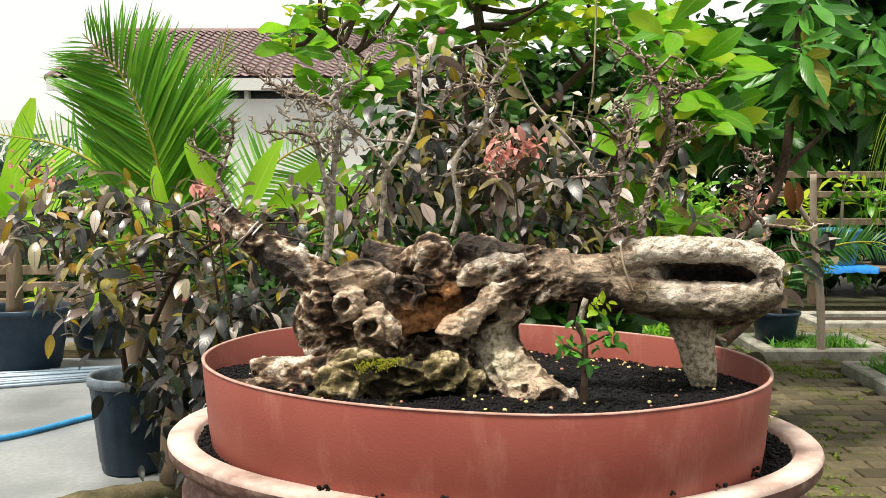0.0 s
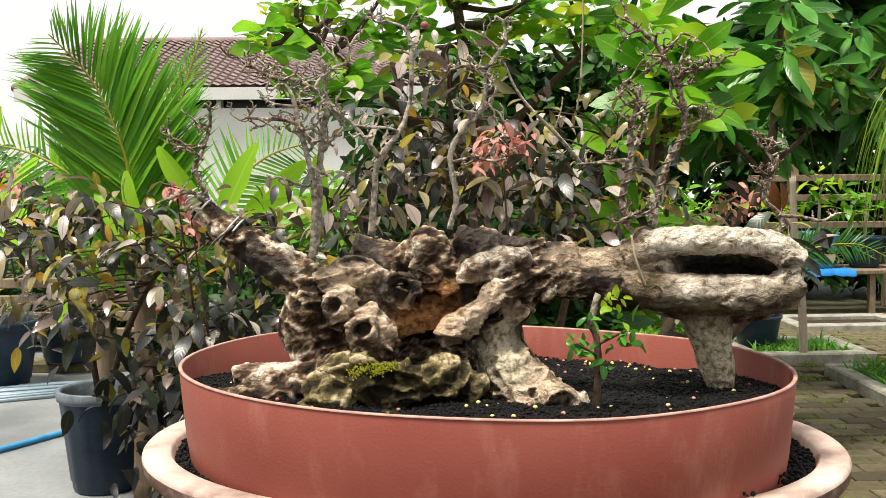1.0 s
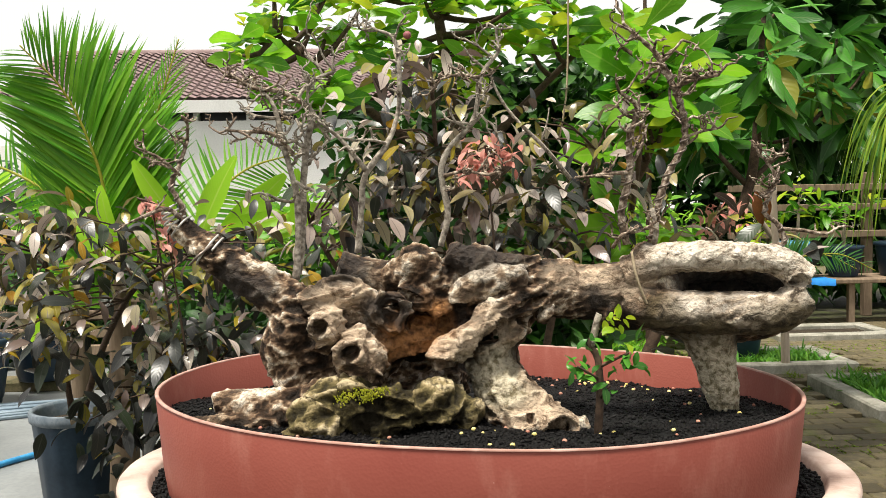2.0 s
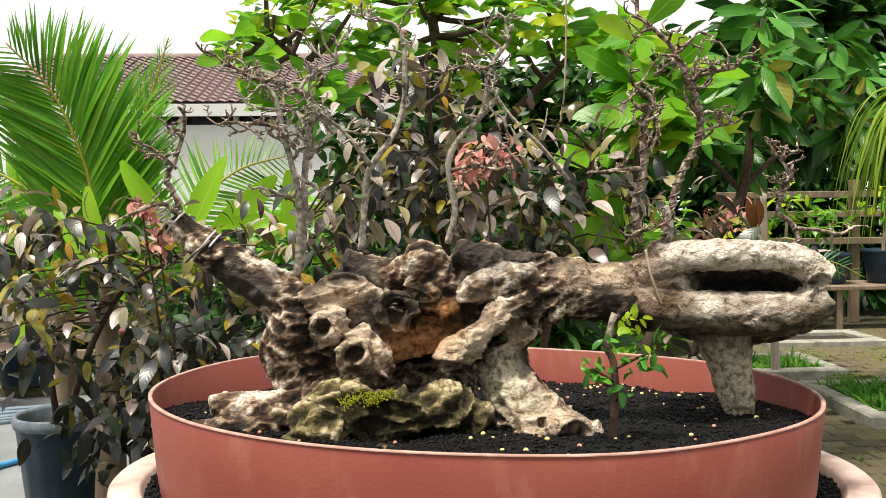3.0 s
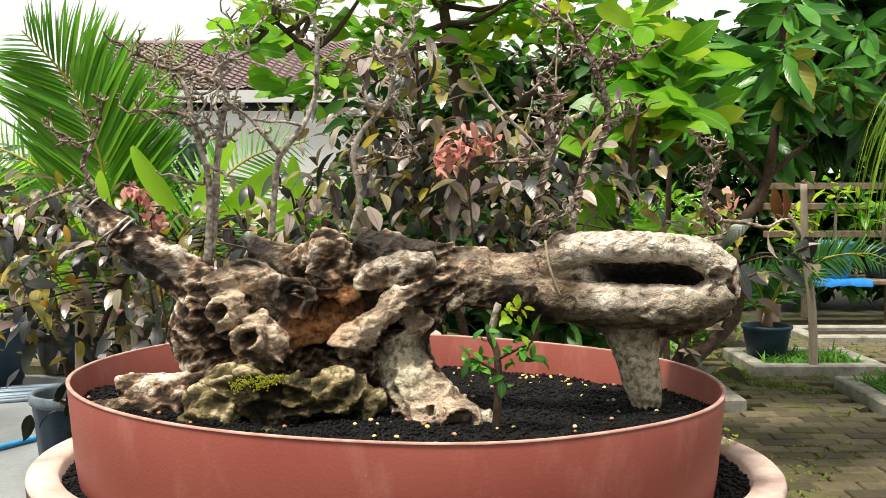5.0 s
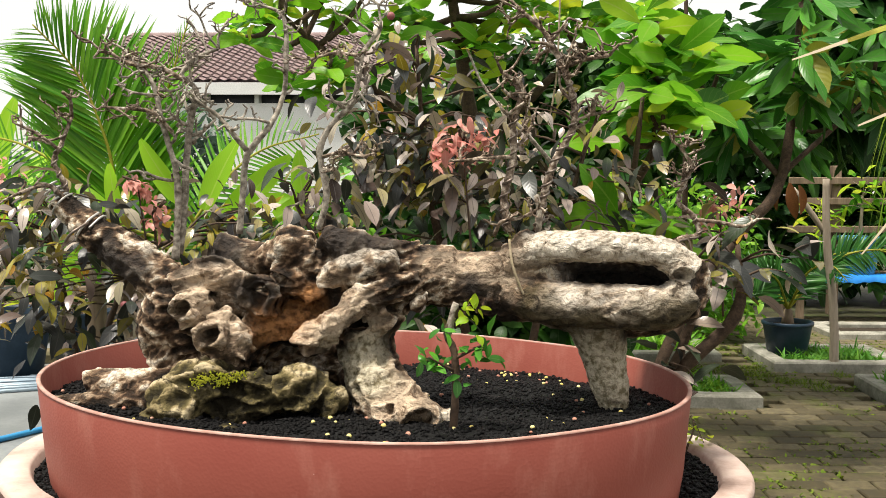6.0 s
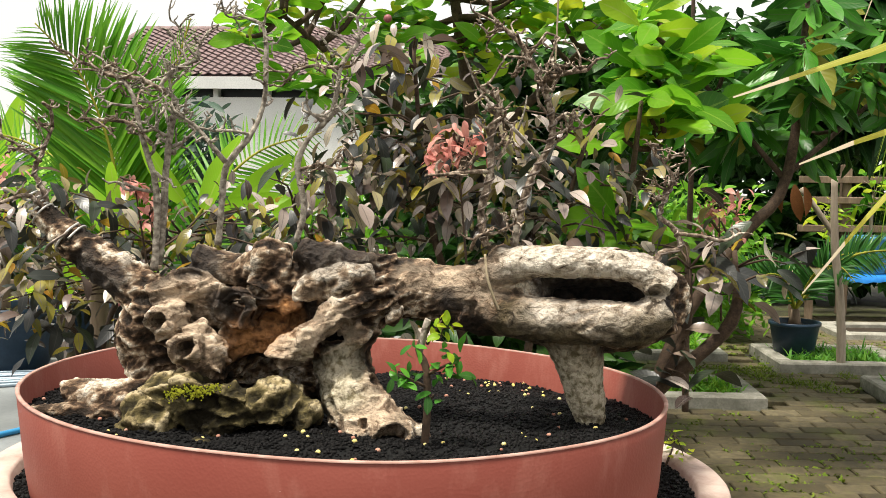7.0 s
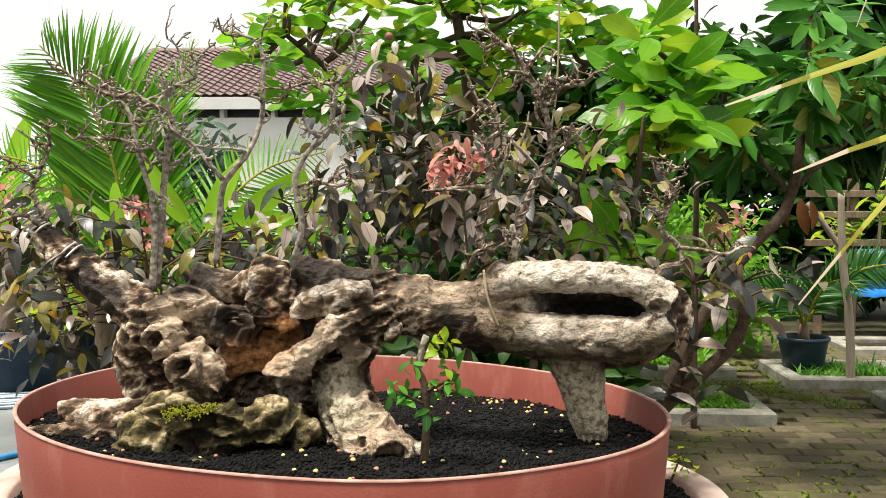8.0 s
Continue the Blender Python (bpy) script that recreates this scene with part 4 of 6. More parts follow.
coil([(-0.355, 1.480, 1.364, 0.0095), (-0.346, 1.480, 1.346, 0.0150), (-0.335, 1.480, 1.334, 0.0190)], 5, 0.0016, PALEWIRE, "pale aluminium wire coiled round the limb")
coil([(-0.303, 1.475, 1.308, 0.0240), (-0.296, 1.475, 1.302, 0.0250)], 1.2, 0.0016, PALEWIRE, "pale aluminium wire coiled round the limb")

# ---- bare wired branches ----
TW = random.Random(5)


def twigs(V, F, p, d, r, length, depth, rng):
    """Short, kinked, pruned twigs."""
    pts = [(*p, r)]
    q, dd = Vector(p), Vector(d).normalized()
    n = rng.randint(2, 4)
    for i in range(n):
        dd = (dd + Vector((rng.gauss(0, 0.45), rng.gauss(0, 0.4), rng.gauss(0.08, 0.4)))).normalized()
        q = q + dd * (length / n) * rng.uniform(0.7, 1.3)
        pts.append((*q, r * (1 - 0.3 * (i + 1) / n)))
        if depth > 0 and rng.random() < 0.85:
            side = Vector((rng.gauss(0, 1), rng.gauss(0, 0.7), rng.gauss(0.35, 0.8))).normalized()
            twigs(V, F, tuple(q), (dd * 0.45 + side), r * 0.72, length * rng.uniform(0.35, 0.6), depth - 1, rng)
    tube(pts, 6, 0.012, V, F, 0.3, rng)


def branch(pts, every, tlen, depth, material, seed, wired=False, start=0.3, spread=1.0, label=""):
    rng = random.Random(seed)
    V, F = [], []
    every, tlen = every * 0.85, tlen * 0.8
    pts = [(x, y, z, r * 0.62) for x, y, z, r in pts]
    tube(pts, 9, 0.009, V, F, 0.34, rng)
    S = spline(pts, 0.01)
    L = len(S)
    s = int(L * start)
    while s < L:
        p = S[s]
        d = Vector((rng.choice((-1, 1)) * rng.uniform(0.5, 1), rng.gauss(0, 0.6), rng.gauss(0.25, 0.45)))
        twigs(V, F, tuple(p[:3]), d, max(p[3] * 0.62, 0.0018), tlen * rng.uniform(0.5, 1.2) * spread, depth, rng)
        s += max(1, int(every / 0.01 * rng.uniform(0.6, 1.4)))
    twigs(V, F, tuple(S[-1][:3]), S[-1][:3] - S[-3][:3], S[-1][3], tlen, depth, rng)
    ob = part("branch", mesh("branch", V, F, material), bonsai, label)
    if wired:
        W = []
        turns = max(3, int(len(S) * 0.01 / 0.024))
        steps = turns * 9
        for i in range(steps):
            k = i / (steps - 1) * (len(S) - 1) * 0.82
            a = int(k)
            b = min(a + 1, len(S) - 1)
            c = S[a] + (S[b] - S[a]) * (k - a)
            th = 2 * math.pi * turns * i / steps
            r = c[3] + 0.0004
            W.append((c[0] + r * math.cos(th), c[1] + r * math.sin(th), c[2] + 0.25 * r * math.sin(th), 0.0017))
        V, F = tube(W, 5, 0.004)
        part("wire", mesh("wire", V, F, WIRE), bonsai, "grey training wire coiled round the branch")
    return ob


branch([(-0.334, 1.480, 1.330, 0.0079), (-0.336, 1.480, 1.364, 0.0062), (-0.350, 1.480, 1.394, 0.0053), (-0.338, 1.480, 1.421, 0.0044), (-0.328, 1.490, 1.456, 0.0044)], 0.02, 0.05, 2, TWIG, 31, True, 0.75)
branch([(-0.331, 1.470, 1.345, 0.0052), (-0.351, 1.460, 1.363, 0.0052), (-0.374, 1.450, 1.356, 0.0043), (-0.398, 1.450, 1.346, 0.0026)], 0.03, 0.025, 1, TWIG, 32, True, 0.5)
branch([(-0.335, 1.470, 1.408, 0.0035), (-0.355, 1.450, 1.429, 0.0035), (-0.374, 1.440, 1.440, 0.0026)], 0.02, 0.03, 2, TWIG, 44, False, 0.3)
branch([(-0.184, 1.470, 1.263, 0.0087), (-0.179, 1.470, 1.320, 0.0070), (-0.180, 1.470, 1.381, 0.0070), (-0.194, 1.460, 1.442, 0.0061), (-0.206, 1.460, 1.498, 0.0052), (-0.227, 1.460, 1.523, 0.0035)], 0.026, 0.06, 2, PALETWIG, 33, False, 0.4)
branch([(-0.182, 1.480, 1.271, 0.0097), (-0.175, 1.480, 1.320, 0.0088), (-0.171, 1.490, 1.408, 0.0071), (-0.164, 1.490, 1.460, 0.0071), (-0.157, 1.490, 1.491, 0.0062), (-0.174, 1.480, 1.512, 0.0053), (-0.151, 1.490, 1.537, 0.0044), (-0.126, 1.490, 1.547, 0.0035)], 0.024, 0.065, 2, PALETWIG, 34, False, 0.45)
branch([(-0.169, 1.480, 1.503, 0.0053), (-0.198, 1.470, 1.518, 0.0052), (-0.234, 1.450, 1.522, 0.0043), (-0.253, 1.440, 1.534, 0.0034)], 0.02, 0.05, 2, TWIG, 35, False, 0.2)
branch([(-0.181, 1.460, 1.433, 0.0043), (-0.205, 1.450, 1.459, 0.0043), (-0.242, 1.440, 1.463, 0.0034), (-0.267, 1.440, 1.465, 0.0026)], 0.022, 0.04, 2, TWIG, 36, False, 0.3)
branch([(-0.099, 1.480, 1.298, 0.0079), (-0.094, 1.480, 1.346, 0.0070), (-0.090, 1.480, 1.390, 0.0070), (-0.082, 1.480, 1.412, 0.0070), (-0.056, 1.490, 1.447, 0.0062), (-0.041, 1.500, 1.487, 0.0054), (-0.037, 1.500, 1.540, 0.0054), (-0.043, 1.510, 1.593, 0.0045), (-0.074, 1.510, 1.609, 0.0027)], 0.03, 0.05, 2, PALETWIG, 37, False, 0.45)
branch([(-0.085, 1.470, 1.410, 0.0061), (-0.104, 1.460, 1.435, 0.0052), (-0.120, 1.460, 1.455, 0.0043), (-0.134, 1.450, 1.466, 0.0035)], 0.02, 0.035, 2, PALETWIG, 38, False, 0.4)
branch([(0.014, 1.450, 1.306, 0.0069), (0.024, 1.450, 1.352, 0.0069), (0.016, 1.450, 1.407, 0.0069), (0.029, 1.450, 1.440, 0.0060), (0.057, 1.450, 1.469, 0.0060), (0.067, 1.450, 1.501, 0.0052), (0.073, 1.450, 1.535, 0.0052), (0.095, 1.450, 1.565, 0.0035)], 0.024, 0.06, 2, PALETWIG, 39, False, 0.55)
branch([(0.019, 1.450, 1.401, 0.0043), (0.047, 1.430, 1.406, 0.0034), (0.077, 1.420, 1.401, 0.0034), (0.093, 1.420, 1.407, 0.0025)], 0.016, 0.03, 2, TWIG, 40, False, 0.2)
branch([(0.072, 1.450, 1.531, 0.0043), (0.039, 1.440, 1.534, 0.0034), (0.009, 1.430, 1.525, 0.0026)], 0.018, 0.04, 2, TWIG, 47, False, 0.2)
branch([(0.263, 1.430, 1.305, 0.0085), (0.256, 1.430, 1.348, 0.0077), (0.268, 1.430, 1.399, 0.0077), (0.267, 1.430, 1.445, 0.0068), (0.279, 1.430, 1.487, 0.0060), (0.252, 1.420, 1.507, 0.0034)], 0.026, 0.055, 2, TWIG, 41, True, 0.5)
branch([(0.299, 1.440, 1.306, 0.0086), (0.311, 1.440, 1.365, 0.0077), (0.323, 1.440, 1.399, 0.0077), (0.346, 1.440, 1.446, 0.0069), (0.338, 1.440, 1.496, 0.0069), (0.310, 1.440, 1.555, 0.0060), (0.276, 1.440, 1.588, 0.0043)], 0.024, 0.06, 2, TWIG, 42, True, 0.45)
branch([(0.266, 1.430, 1.401, 0.0051), (0.231, 1.410, 1.399, 0.0042), (0.200, 1.400, 1.395, 0.0033)], 0.02, 0.025, 1, TWIG, 43, False, 0.4)
branch([(0.336, 1.440, 1.517, 0.0051), (0.359, 1.430, 1.525, 0.0051), (0.388, 1.430, 1.529, 0.0034)], 0.014, 0.04, 2, TWIG, 45, False, 0.1)
branch([(0.342, 1.440, 1.446, 0.0034), (0.364, 1.430, 1.454, 0.0034), (0.386, 1.430, 1.458, 0.0026)], 0.016, 0.03, 2, TWIG, 46, False, 0.2)
branch([(0.244, 1.430, 1.301, 0.0043), (0.253, 1.410, 1.319, 0.0042), (0.278, 1.410, 1.324, 0.0034), (0.299, 1.410, 1.336, 0.0025)], 0.018, 0.03, 1, TWIG, 48, False, 0.2)
branch([(0.298, 1.430, 1.352, 0.0060), (0.301, 1.420, 1.327, 0.0059), (0.300, 1.430, 1.305, 0.0060)], 0.5, 0.001, 0, PALETWIG, 49, False, 0.9)

branch([(0.501, 1.560, 1.267, 0.0084), (0.511, 1.570, 1.287, 0.0075), (0.541, 1.580, 1.295, 0.0066), (0.532, 1.580, 1.322, 0.0066), (0.511, 1.580, 1.341, 0.0056), (0.520, 1.580, 1.371, 0.0056), (0.528, 1.580, 1.394, 0.0047), (0.511, 1.580, 1.422, 0.0038)], 0.014, 0.045, 2, TWIG, 61, True, 0.62)
branch([(0.533, 1.580, 1.316, 0.0047), (0.567, 1.570, 1.313, 0.0047), (0.600, 1.570, 1.307, 0.0037), (0.620, 1.570, 1.317, 0.0028)], 0.02, 0.02, 1, TWIG, 62, False, 0.5)

# cord ties round the trunk
V, F = tube([(-0.289, 1.442, 1.315, 0.0017), (-0.305, 1.425, 1.301, 0.0019), (-0.320, 1.440, 1.288, 0.0017)], 6, 0.004)
part("tie", mesh("tie", V, F, WIRE), bonsai, "pale plastic tie round the limb")
V, F = tube([(0.262, 1.400, 1.297, 0.0017), (0.266, 1.392, 1.266, 0.0018), (0.278, 1.392, 1.233, 0.0018), (0.290, 1.400, 1.213, 0.0017)], 6, 0.004)
part("tie", mesh("tie", V, F, CORD), bonsai, "old cord tied round the trunk")

# ---- stones on the grit ----
V, F = [], []
for x, y, z, r in [(-0.151, 1.360, 1.088, 0.0307), (-0.131, 1.370, 1.111, 0.0277), (-0.102, 1.370, 1.109, 0.0326), (-0.053, 1.370, 1.101, 0.0342), (-0.003, 1.370, 1.101, 0.0342), (0.028, 1.370, 1.092, 0.0245), (-0.016, 1.380, 1.121, 0.0181), (-0.171, 1.350, 1.072, 0.0177), (-0.077, 1.360, 1.079, 0.0275), (0.013, 1.360, 1.075, 0.0194)]:
    ball((x, y, z), (r * 1.15, r * 0.9, r), V, F, 14, 9)
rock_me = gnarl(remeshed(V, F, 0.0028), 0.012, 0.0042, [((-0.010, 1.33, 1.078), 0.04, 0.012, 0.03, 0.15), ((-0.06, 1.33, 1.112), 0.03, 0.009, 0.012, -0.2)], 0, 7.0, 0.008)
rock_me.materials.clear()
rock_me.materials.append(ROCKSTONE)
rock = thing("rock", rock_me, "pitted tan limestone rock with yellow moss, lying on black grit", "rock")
V, F = [], []
rng = random.Random(8)
for x, y, z in [(-0.108, 1.335, 1.134), (-0.093, 1.335, 1.138), (-0.080, 1.335, 1.134), (-0.115, 1.330, 1.129), (-0.068, 1.340, 1.138), (-0.087, 1.330, 1.130)]:
    for _ in range(70):
        ball((x + rng.gauss(0, 0.006), y + rng.gauss(0.004, 0.005), z + rng.gauss(-0.004, 0.0025)), rng.uniform(0.0006, 0.0013), V, F, 5, 4)
part("moss", mesh("moss", V, F, MOSS), rock, "bright yellow moss cushion")
for k, (x, y, z, r) in enumerate([(-0.072, 1.300, 1.076, 0.0108), (0.251, 1.400, 1.312, 0.0075), (-0.110, 1.410, 1.119, 0.0084)]):
    V, F = [], []
    ball((x, y, max(z, 1.075) if k != 1 else z), (r * 1.5, r, r * 0.8), V, F, 10, 7)
    me = gnarl(remeshed(V, F, 0.003), 0.004, 0.002, [], 0, k * 3.0)
    me.materials.clear()
    me.materials.append(ROCKSTONE)
    if k != 1:
        thing("stone", me, "small pale pitted stone half buried in black grit", "stone")

# ---- young sapling in the ring ----
sap = thing("sapling", None, "small young tree with glossy green leaves growing in the grit", "sapling", at=(0.19, 1.30, 1.07))
V, F = tube([(0.192, 1.300, 1.055, 0.0054), (0.195, 1.300, 1.094, 0.0050), (0.197, 1.300, 1.133, 0.0046), (0.195, 1.300, 1.173, 0.0046), (0.186, 1.300, 1.193, 0.0039), (0.195, 1.300, 1.216, 0.0039), (0.196, 1.300, 1.227, 0.0035)], 8, 0.01, wob=0.15, rng=random.Random(2))
part("stem", mesh("stem", V, F, BROWNTWIG), sap, "thin brown stem")
V, F = tube([(0.187, 1.3, 1.19, 0.0043), (0.191, 1.3, 1.207, 0.0046), (0.196, 1.3, 1.226, 0.0044), (0.197, 1.3, 1.229, 0.0036)], 8, 0.006, wob=0.12, rng=random.Random(9))
part("stub", mesh("stub", V, F, PALETWIG), sap, "pale pruned stub of the stem")
SAPTIPS = [(0.166, 1.280, 1.169), (0.174, 1.280, 1.184), (0.181, 1.280, 1.200), (0.212, 1.280, 1.173), (0.228, 1.280, 1.184), (0.239, 1.280, 1.176), (0.210, 1.290, 1.218), (0.213, 1.290, 1.229), (0.221, 1.290, 1.233), (0.205, 1.280, 1.145), (0.220, 1.280, 1.196), (0.172, 1.290, 1.159), (0.186, 1.280, 1.161), (0.224, 1.280, 1.176), (0.214, 1.280, 1.208)]
for j, tip in enumerate(SAPTIPS):
    if j in (0, 4, 7, 9):
        V, F = tube([(0.196, 1.299, tip[2] - 0.02 if j != 7 else 1.2, 0.0022), (*tip, 0.0012)], 5, 0.01)
        part("twig", mesh("twig", V, F, BROWNTWIG), sap)
sapleaf = leafset("leaf", L_DARK, 0.021, 0.0105, "oval", 3, (0.3, 0.8), 4) + leafset("leaf", L_LIME, 0.014, 0.008, "oval", 2, (0.3, 0.8), 6)
rng = random.Random(14)
for j, tip in enumerate(SAPTIPS):
    for k in range(4):
        me = sapleaf[rng.randrange(3)] if j not in (6, 7, 8, 14) else sapleaf[3 + rng.randrange(2)]
        part("leaf", me, sap, "", aim((tip[0] + rng.gauss(0, 0.006), tip[1] + rng.gauss(0, 0.006), tip[2] + rng.gauss(0, 0.006)), (rng.gauss(0, 1), rng.gauss(-0.3, 0.8), rng.gauss(-0.2, 0.6)), rng.uniform(-1, 1), rng.uniform(0.7, 1.2)))

# ---- plants ----
def plastic_pot(x, y, z, top, height, label, material=None, rim=None, group="plastic plant pots", flutes=14):
    """Tapered plastic pot with a rolled rim, fluted side and earth inside."""
    p = thing("plant_pot", None, label, "plant pot", group, at=(x, y, z))
    r, h = top, height
    V, F = lathe([(0, 0.0), (r * 0.66, 0.0), (r * 0.7, h * 0.04), (r * 0.71, h * 0.1), (r * 0.74, h * 0.12), (r * 0.9, h * 0.8), (r * 0.93, h * 0.9)], 56, centre=(x, y, z), flute=0.018, nflute=flutes)
    part("body", mesh("body", V, F, material or PLASTIC), p)
    V, F = lathe([(r * 0.9, h * 0.88), (r * 0.99, h * 0.9), (r * 1.0, h * 0.93), (r * 1.0, h * 0.985), (r * 0.97, h), (r * 0.91, h * 0.995), (r * 0.88, h * 0.97), (r * 0.86, h * 0.8)], 56, centre=(x, y, z))
    part("rim", mesh("rim", V, F, rim or PLASTICRIM), p, "dusty rolled rim")
    V, F = lathe([(r * 0.87, h * 0.86), (r * 0.6, h * 0.88), (0.001, h * 0.89)], 40, centre=(x, y, z))
    part("earth", mesh("earth", V, F, EARTH), p, "dark earth")
    return p


plastic_pot(-1.262, 3.80, 0.2, 0.175, 0.4, "dark blue-black fluted plastic pot with dusty grey rim")
plastic_pot(-2.55, 5.75, 0.2, 0.27, 0.4, "large dark plastic pot holding a banana plant", flutes=0, rim=PLASTIC)
plastic_pot(-2.28, 6.2, 0.27, 0.19, 0.27, "low dark plastic pot with a bare twiggy shrub", flutes=0, rim=PLASTIC)
plastic_pot(2.62, 7.42, 0.06, 0.19, 0.27, "dark plastic pot with a spiky palm on turf", flutes=0, rim=PLASTIC)


def shrub(name, label, category, base, stems, tips, sets, weights, seed, spread=0.09, per=5, size=(0.7, 1.2), droop=0.1, stemmat=None, leafname="leaf", twig_r=0.004):
    """Woody stems to every tip, and a spray of leaves round each."""
    rng = random.Random(seed)
    ob = thing(name, None, label, category, at=base)
    for pts in stems:
        V, F = tube(pts, 8, 0.05, wob=0.2, rng=rng)
        part("stem", mesh("stem", V, F, stemmat or BROWNTWIG), ob)
    V, F = [], []
    anchor = [np.array(p[:3]) for pts in stems for p in spline(pts, 0.06)]
    A = np.array(anchor)
    for t in tips:
        q = np.array(t[:3])
        d = np.linalg.norm(A - q, axis=1) + 0.6 * np.clip(A[:, 2] - q[2], 0, None)
        a = A[d.argmin()]
        mid = (a + q) / 2 + np.array((rng.gauss(0, 0.02), rng.gauss(0, 0.02), 0.02))
        tube([(*a, twig_r), (*mid, twig_r * 0.8), (*q, twig_r * 0.5)], 5, 0.06, V, F)
    tagged(part("twigwork", mesh("twigwork", V, F, stemmat or BROWNTWIG), ob), kind="stuff")
    for t in tips:
        for _ in range(per):
            # low tips get four times the near-black leaves, shading the base by colour
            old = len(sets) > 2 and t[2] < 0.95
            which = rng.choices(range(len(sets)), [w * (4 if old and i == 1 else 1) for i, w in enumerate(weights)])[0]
            me = rng.choice(sets[which])
            d = Vector((rng.gauss(0, 1), rng.gauss(-0.3, 1), rng.gauss(-droop, 0.42)))
            p = (t[0] + rng.gauss(0, spread), t[1] + rng.gauss(0, spread), t[2] + rng.gauss(0, spread * 0.8))
            part(leafname, me, ob, "", aim(p, d, rng.gauss(0, 0.32), rng.uniform(*size)))
    return ob


def cloud_tips(rng, centre, radii, count, shell=0.55):
    out = []
    for _ in range(count):
        d = Vector((rng.gauss(0, 1), rng.gauss(0, 1), rng.gauss(0, 1))).normalized()
        r = rng.uniform(shell, 1.0)
        out.append((centre[0] + d.x * r * radii[0], centre[1] + d.y * r * radii[1], centre[2] + d.z * r * radii[2]))
    return out


PURPLE = leafset("leaf", L_PURPLE, 0.095, 0.042, "oval", 4, (0.3, 1.0), 51)
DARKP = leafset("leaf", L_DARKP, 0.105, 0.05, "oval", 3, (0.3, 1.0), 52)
YELLOW = leafset("leaf", L_YELLOW, 0.09, 0.036, "oval", 3, (0.3, 0.9), 53)
REDL = leafset("leaf", L_RED, 0.075, 0.034, "oval", 3, (0.4, 1.0), 54)
rng = random.Random(61)
tips = cloud_tips(rng, (-0.82, 3.15, 1.08), (0.52, 0.4, 0.3), 52) + cloud_tips(rng, (-0.72, 3.2, 0.72), (0.3, 0.28, 0.36), 58, 0.35) + cloud_tips(rng, (-1.2, 3.25, 1.2), (0.35, 0.3, 0.18), 14)
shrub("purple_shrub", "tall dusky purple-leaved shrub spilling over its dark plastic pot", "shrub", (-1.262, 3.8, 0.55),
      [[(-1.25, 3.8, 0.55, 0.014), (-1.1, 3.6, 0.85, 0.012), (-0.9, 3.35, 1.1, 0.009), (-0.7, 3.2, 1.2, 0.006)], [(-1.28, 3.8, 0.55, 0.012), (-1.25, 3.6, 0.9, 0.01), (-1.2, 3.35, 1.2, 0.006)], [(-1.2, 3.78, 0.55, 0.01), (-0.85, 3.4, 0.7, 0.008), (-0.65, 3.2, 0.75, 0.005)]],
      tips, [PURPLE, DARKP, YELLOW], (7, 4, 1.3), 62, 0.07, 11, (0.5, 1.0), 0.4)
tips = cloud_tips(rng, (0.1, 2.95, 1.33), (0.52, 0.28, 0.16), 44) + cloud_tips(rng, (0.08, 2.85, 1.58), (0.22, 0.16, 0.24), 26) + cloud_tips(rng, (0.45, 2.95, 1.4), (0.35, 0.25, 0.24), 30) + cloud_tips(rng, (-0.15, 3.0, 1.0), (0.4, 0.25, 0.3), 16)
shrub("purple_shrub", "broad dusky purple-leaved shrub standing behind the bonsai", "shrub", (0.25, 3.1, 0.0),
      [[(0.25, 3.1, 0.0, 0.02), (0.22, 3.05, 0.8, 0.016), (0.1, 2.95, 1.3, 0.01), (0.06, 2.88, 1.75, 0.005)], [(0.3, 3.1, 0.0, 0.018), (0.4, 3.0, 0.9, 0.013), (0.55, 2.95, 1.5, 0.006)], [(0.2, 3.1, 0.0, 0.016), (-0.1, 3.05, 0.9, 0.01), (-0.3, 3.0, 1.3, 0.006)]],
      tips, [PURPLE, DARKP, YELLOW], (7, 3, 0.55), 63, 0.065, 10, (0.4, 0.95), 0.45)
tips = cloud_tips(rng, (0.9, 2.85, 1.16), (0.24, 0.18, 0.13), 15) + [(0.817, 2.800, 0.939), (0.814, 2.800, 0.862), (0.834, 2.800, 0.816), (0.748, 2.800, 1.000)]
shrub("purple_shrub", "narrow dusky purple-leaved shrub beside the paving", "shrub", (0.45, 2.95, 0.0),
      [[(0.45, 2.95, 0.0, 0.022), (0.54, 2.92, 0.5, 0.02), (0.76, 2.87, 0.8, 0.02), (0.95, 2.85, 1.0, 0.018), (0.95, 2.84, 1.2, 0.007)], [(0.76, 2.87, 0.8, 0.013), (0.82, 2.82, 0.98, 0.012), (0.82, 2.8, 1.15, 0.006)]],
      tips, [PURPLE, DARKP, YELLOW], (6, 3, 0.6), 64, 0.045, 4)
for k, (c, n, s) in enumerate((((-1.55, 3.6, 1.38), 26, 0.1), ((-0.68, 2.85, 1.28), 16, 0.05), ((0.193, 2.62, 1.462), 44, 0.07), ((0.98, 3.15, 1.3), 26, 0.08), ((-0.72, 2.85, 1.36), 8, 0.03))):
    r2 = random.Random(70 + k)
    shrub("red_shoot", "spray of young salmon-red leaves on a thin shoot", "leaf spray", (c[0], c[1], c[2] - 0.25), [[(c[0] + 0.03, c[1] + 0.05, c[2] - 0.35, 0.004), (c[0], c[1], c[2], 0.002)]],
          cloud_tips(r2, c, (s, s, s * 0.8), max(3, n // 4)), [REDL], (1,), 80 + k, s * 0.4, 8 if k == 2 else 9, (0.35, 0.65) if k == 2 else (0.3, 0.6), 0.5)

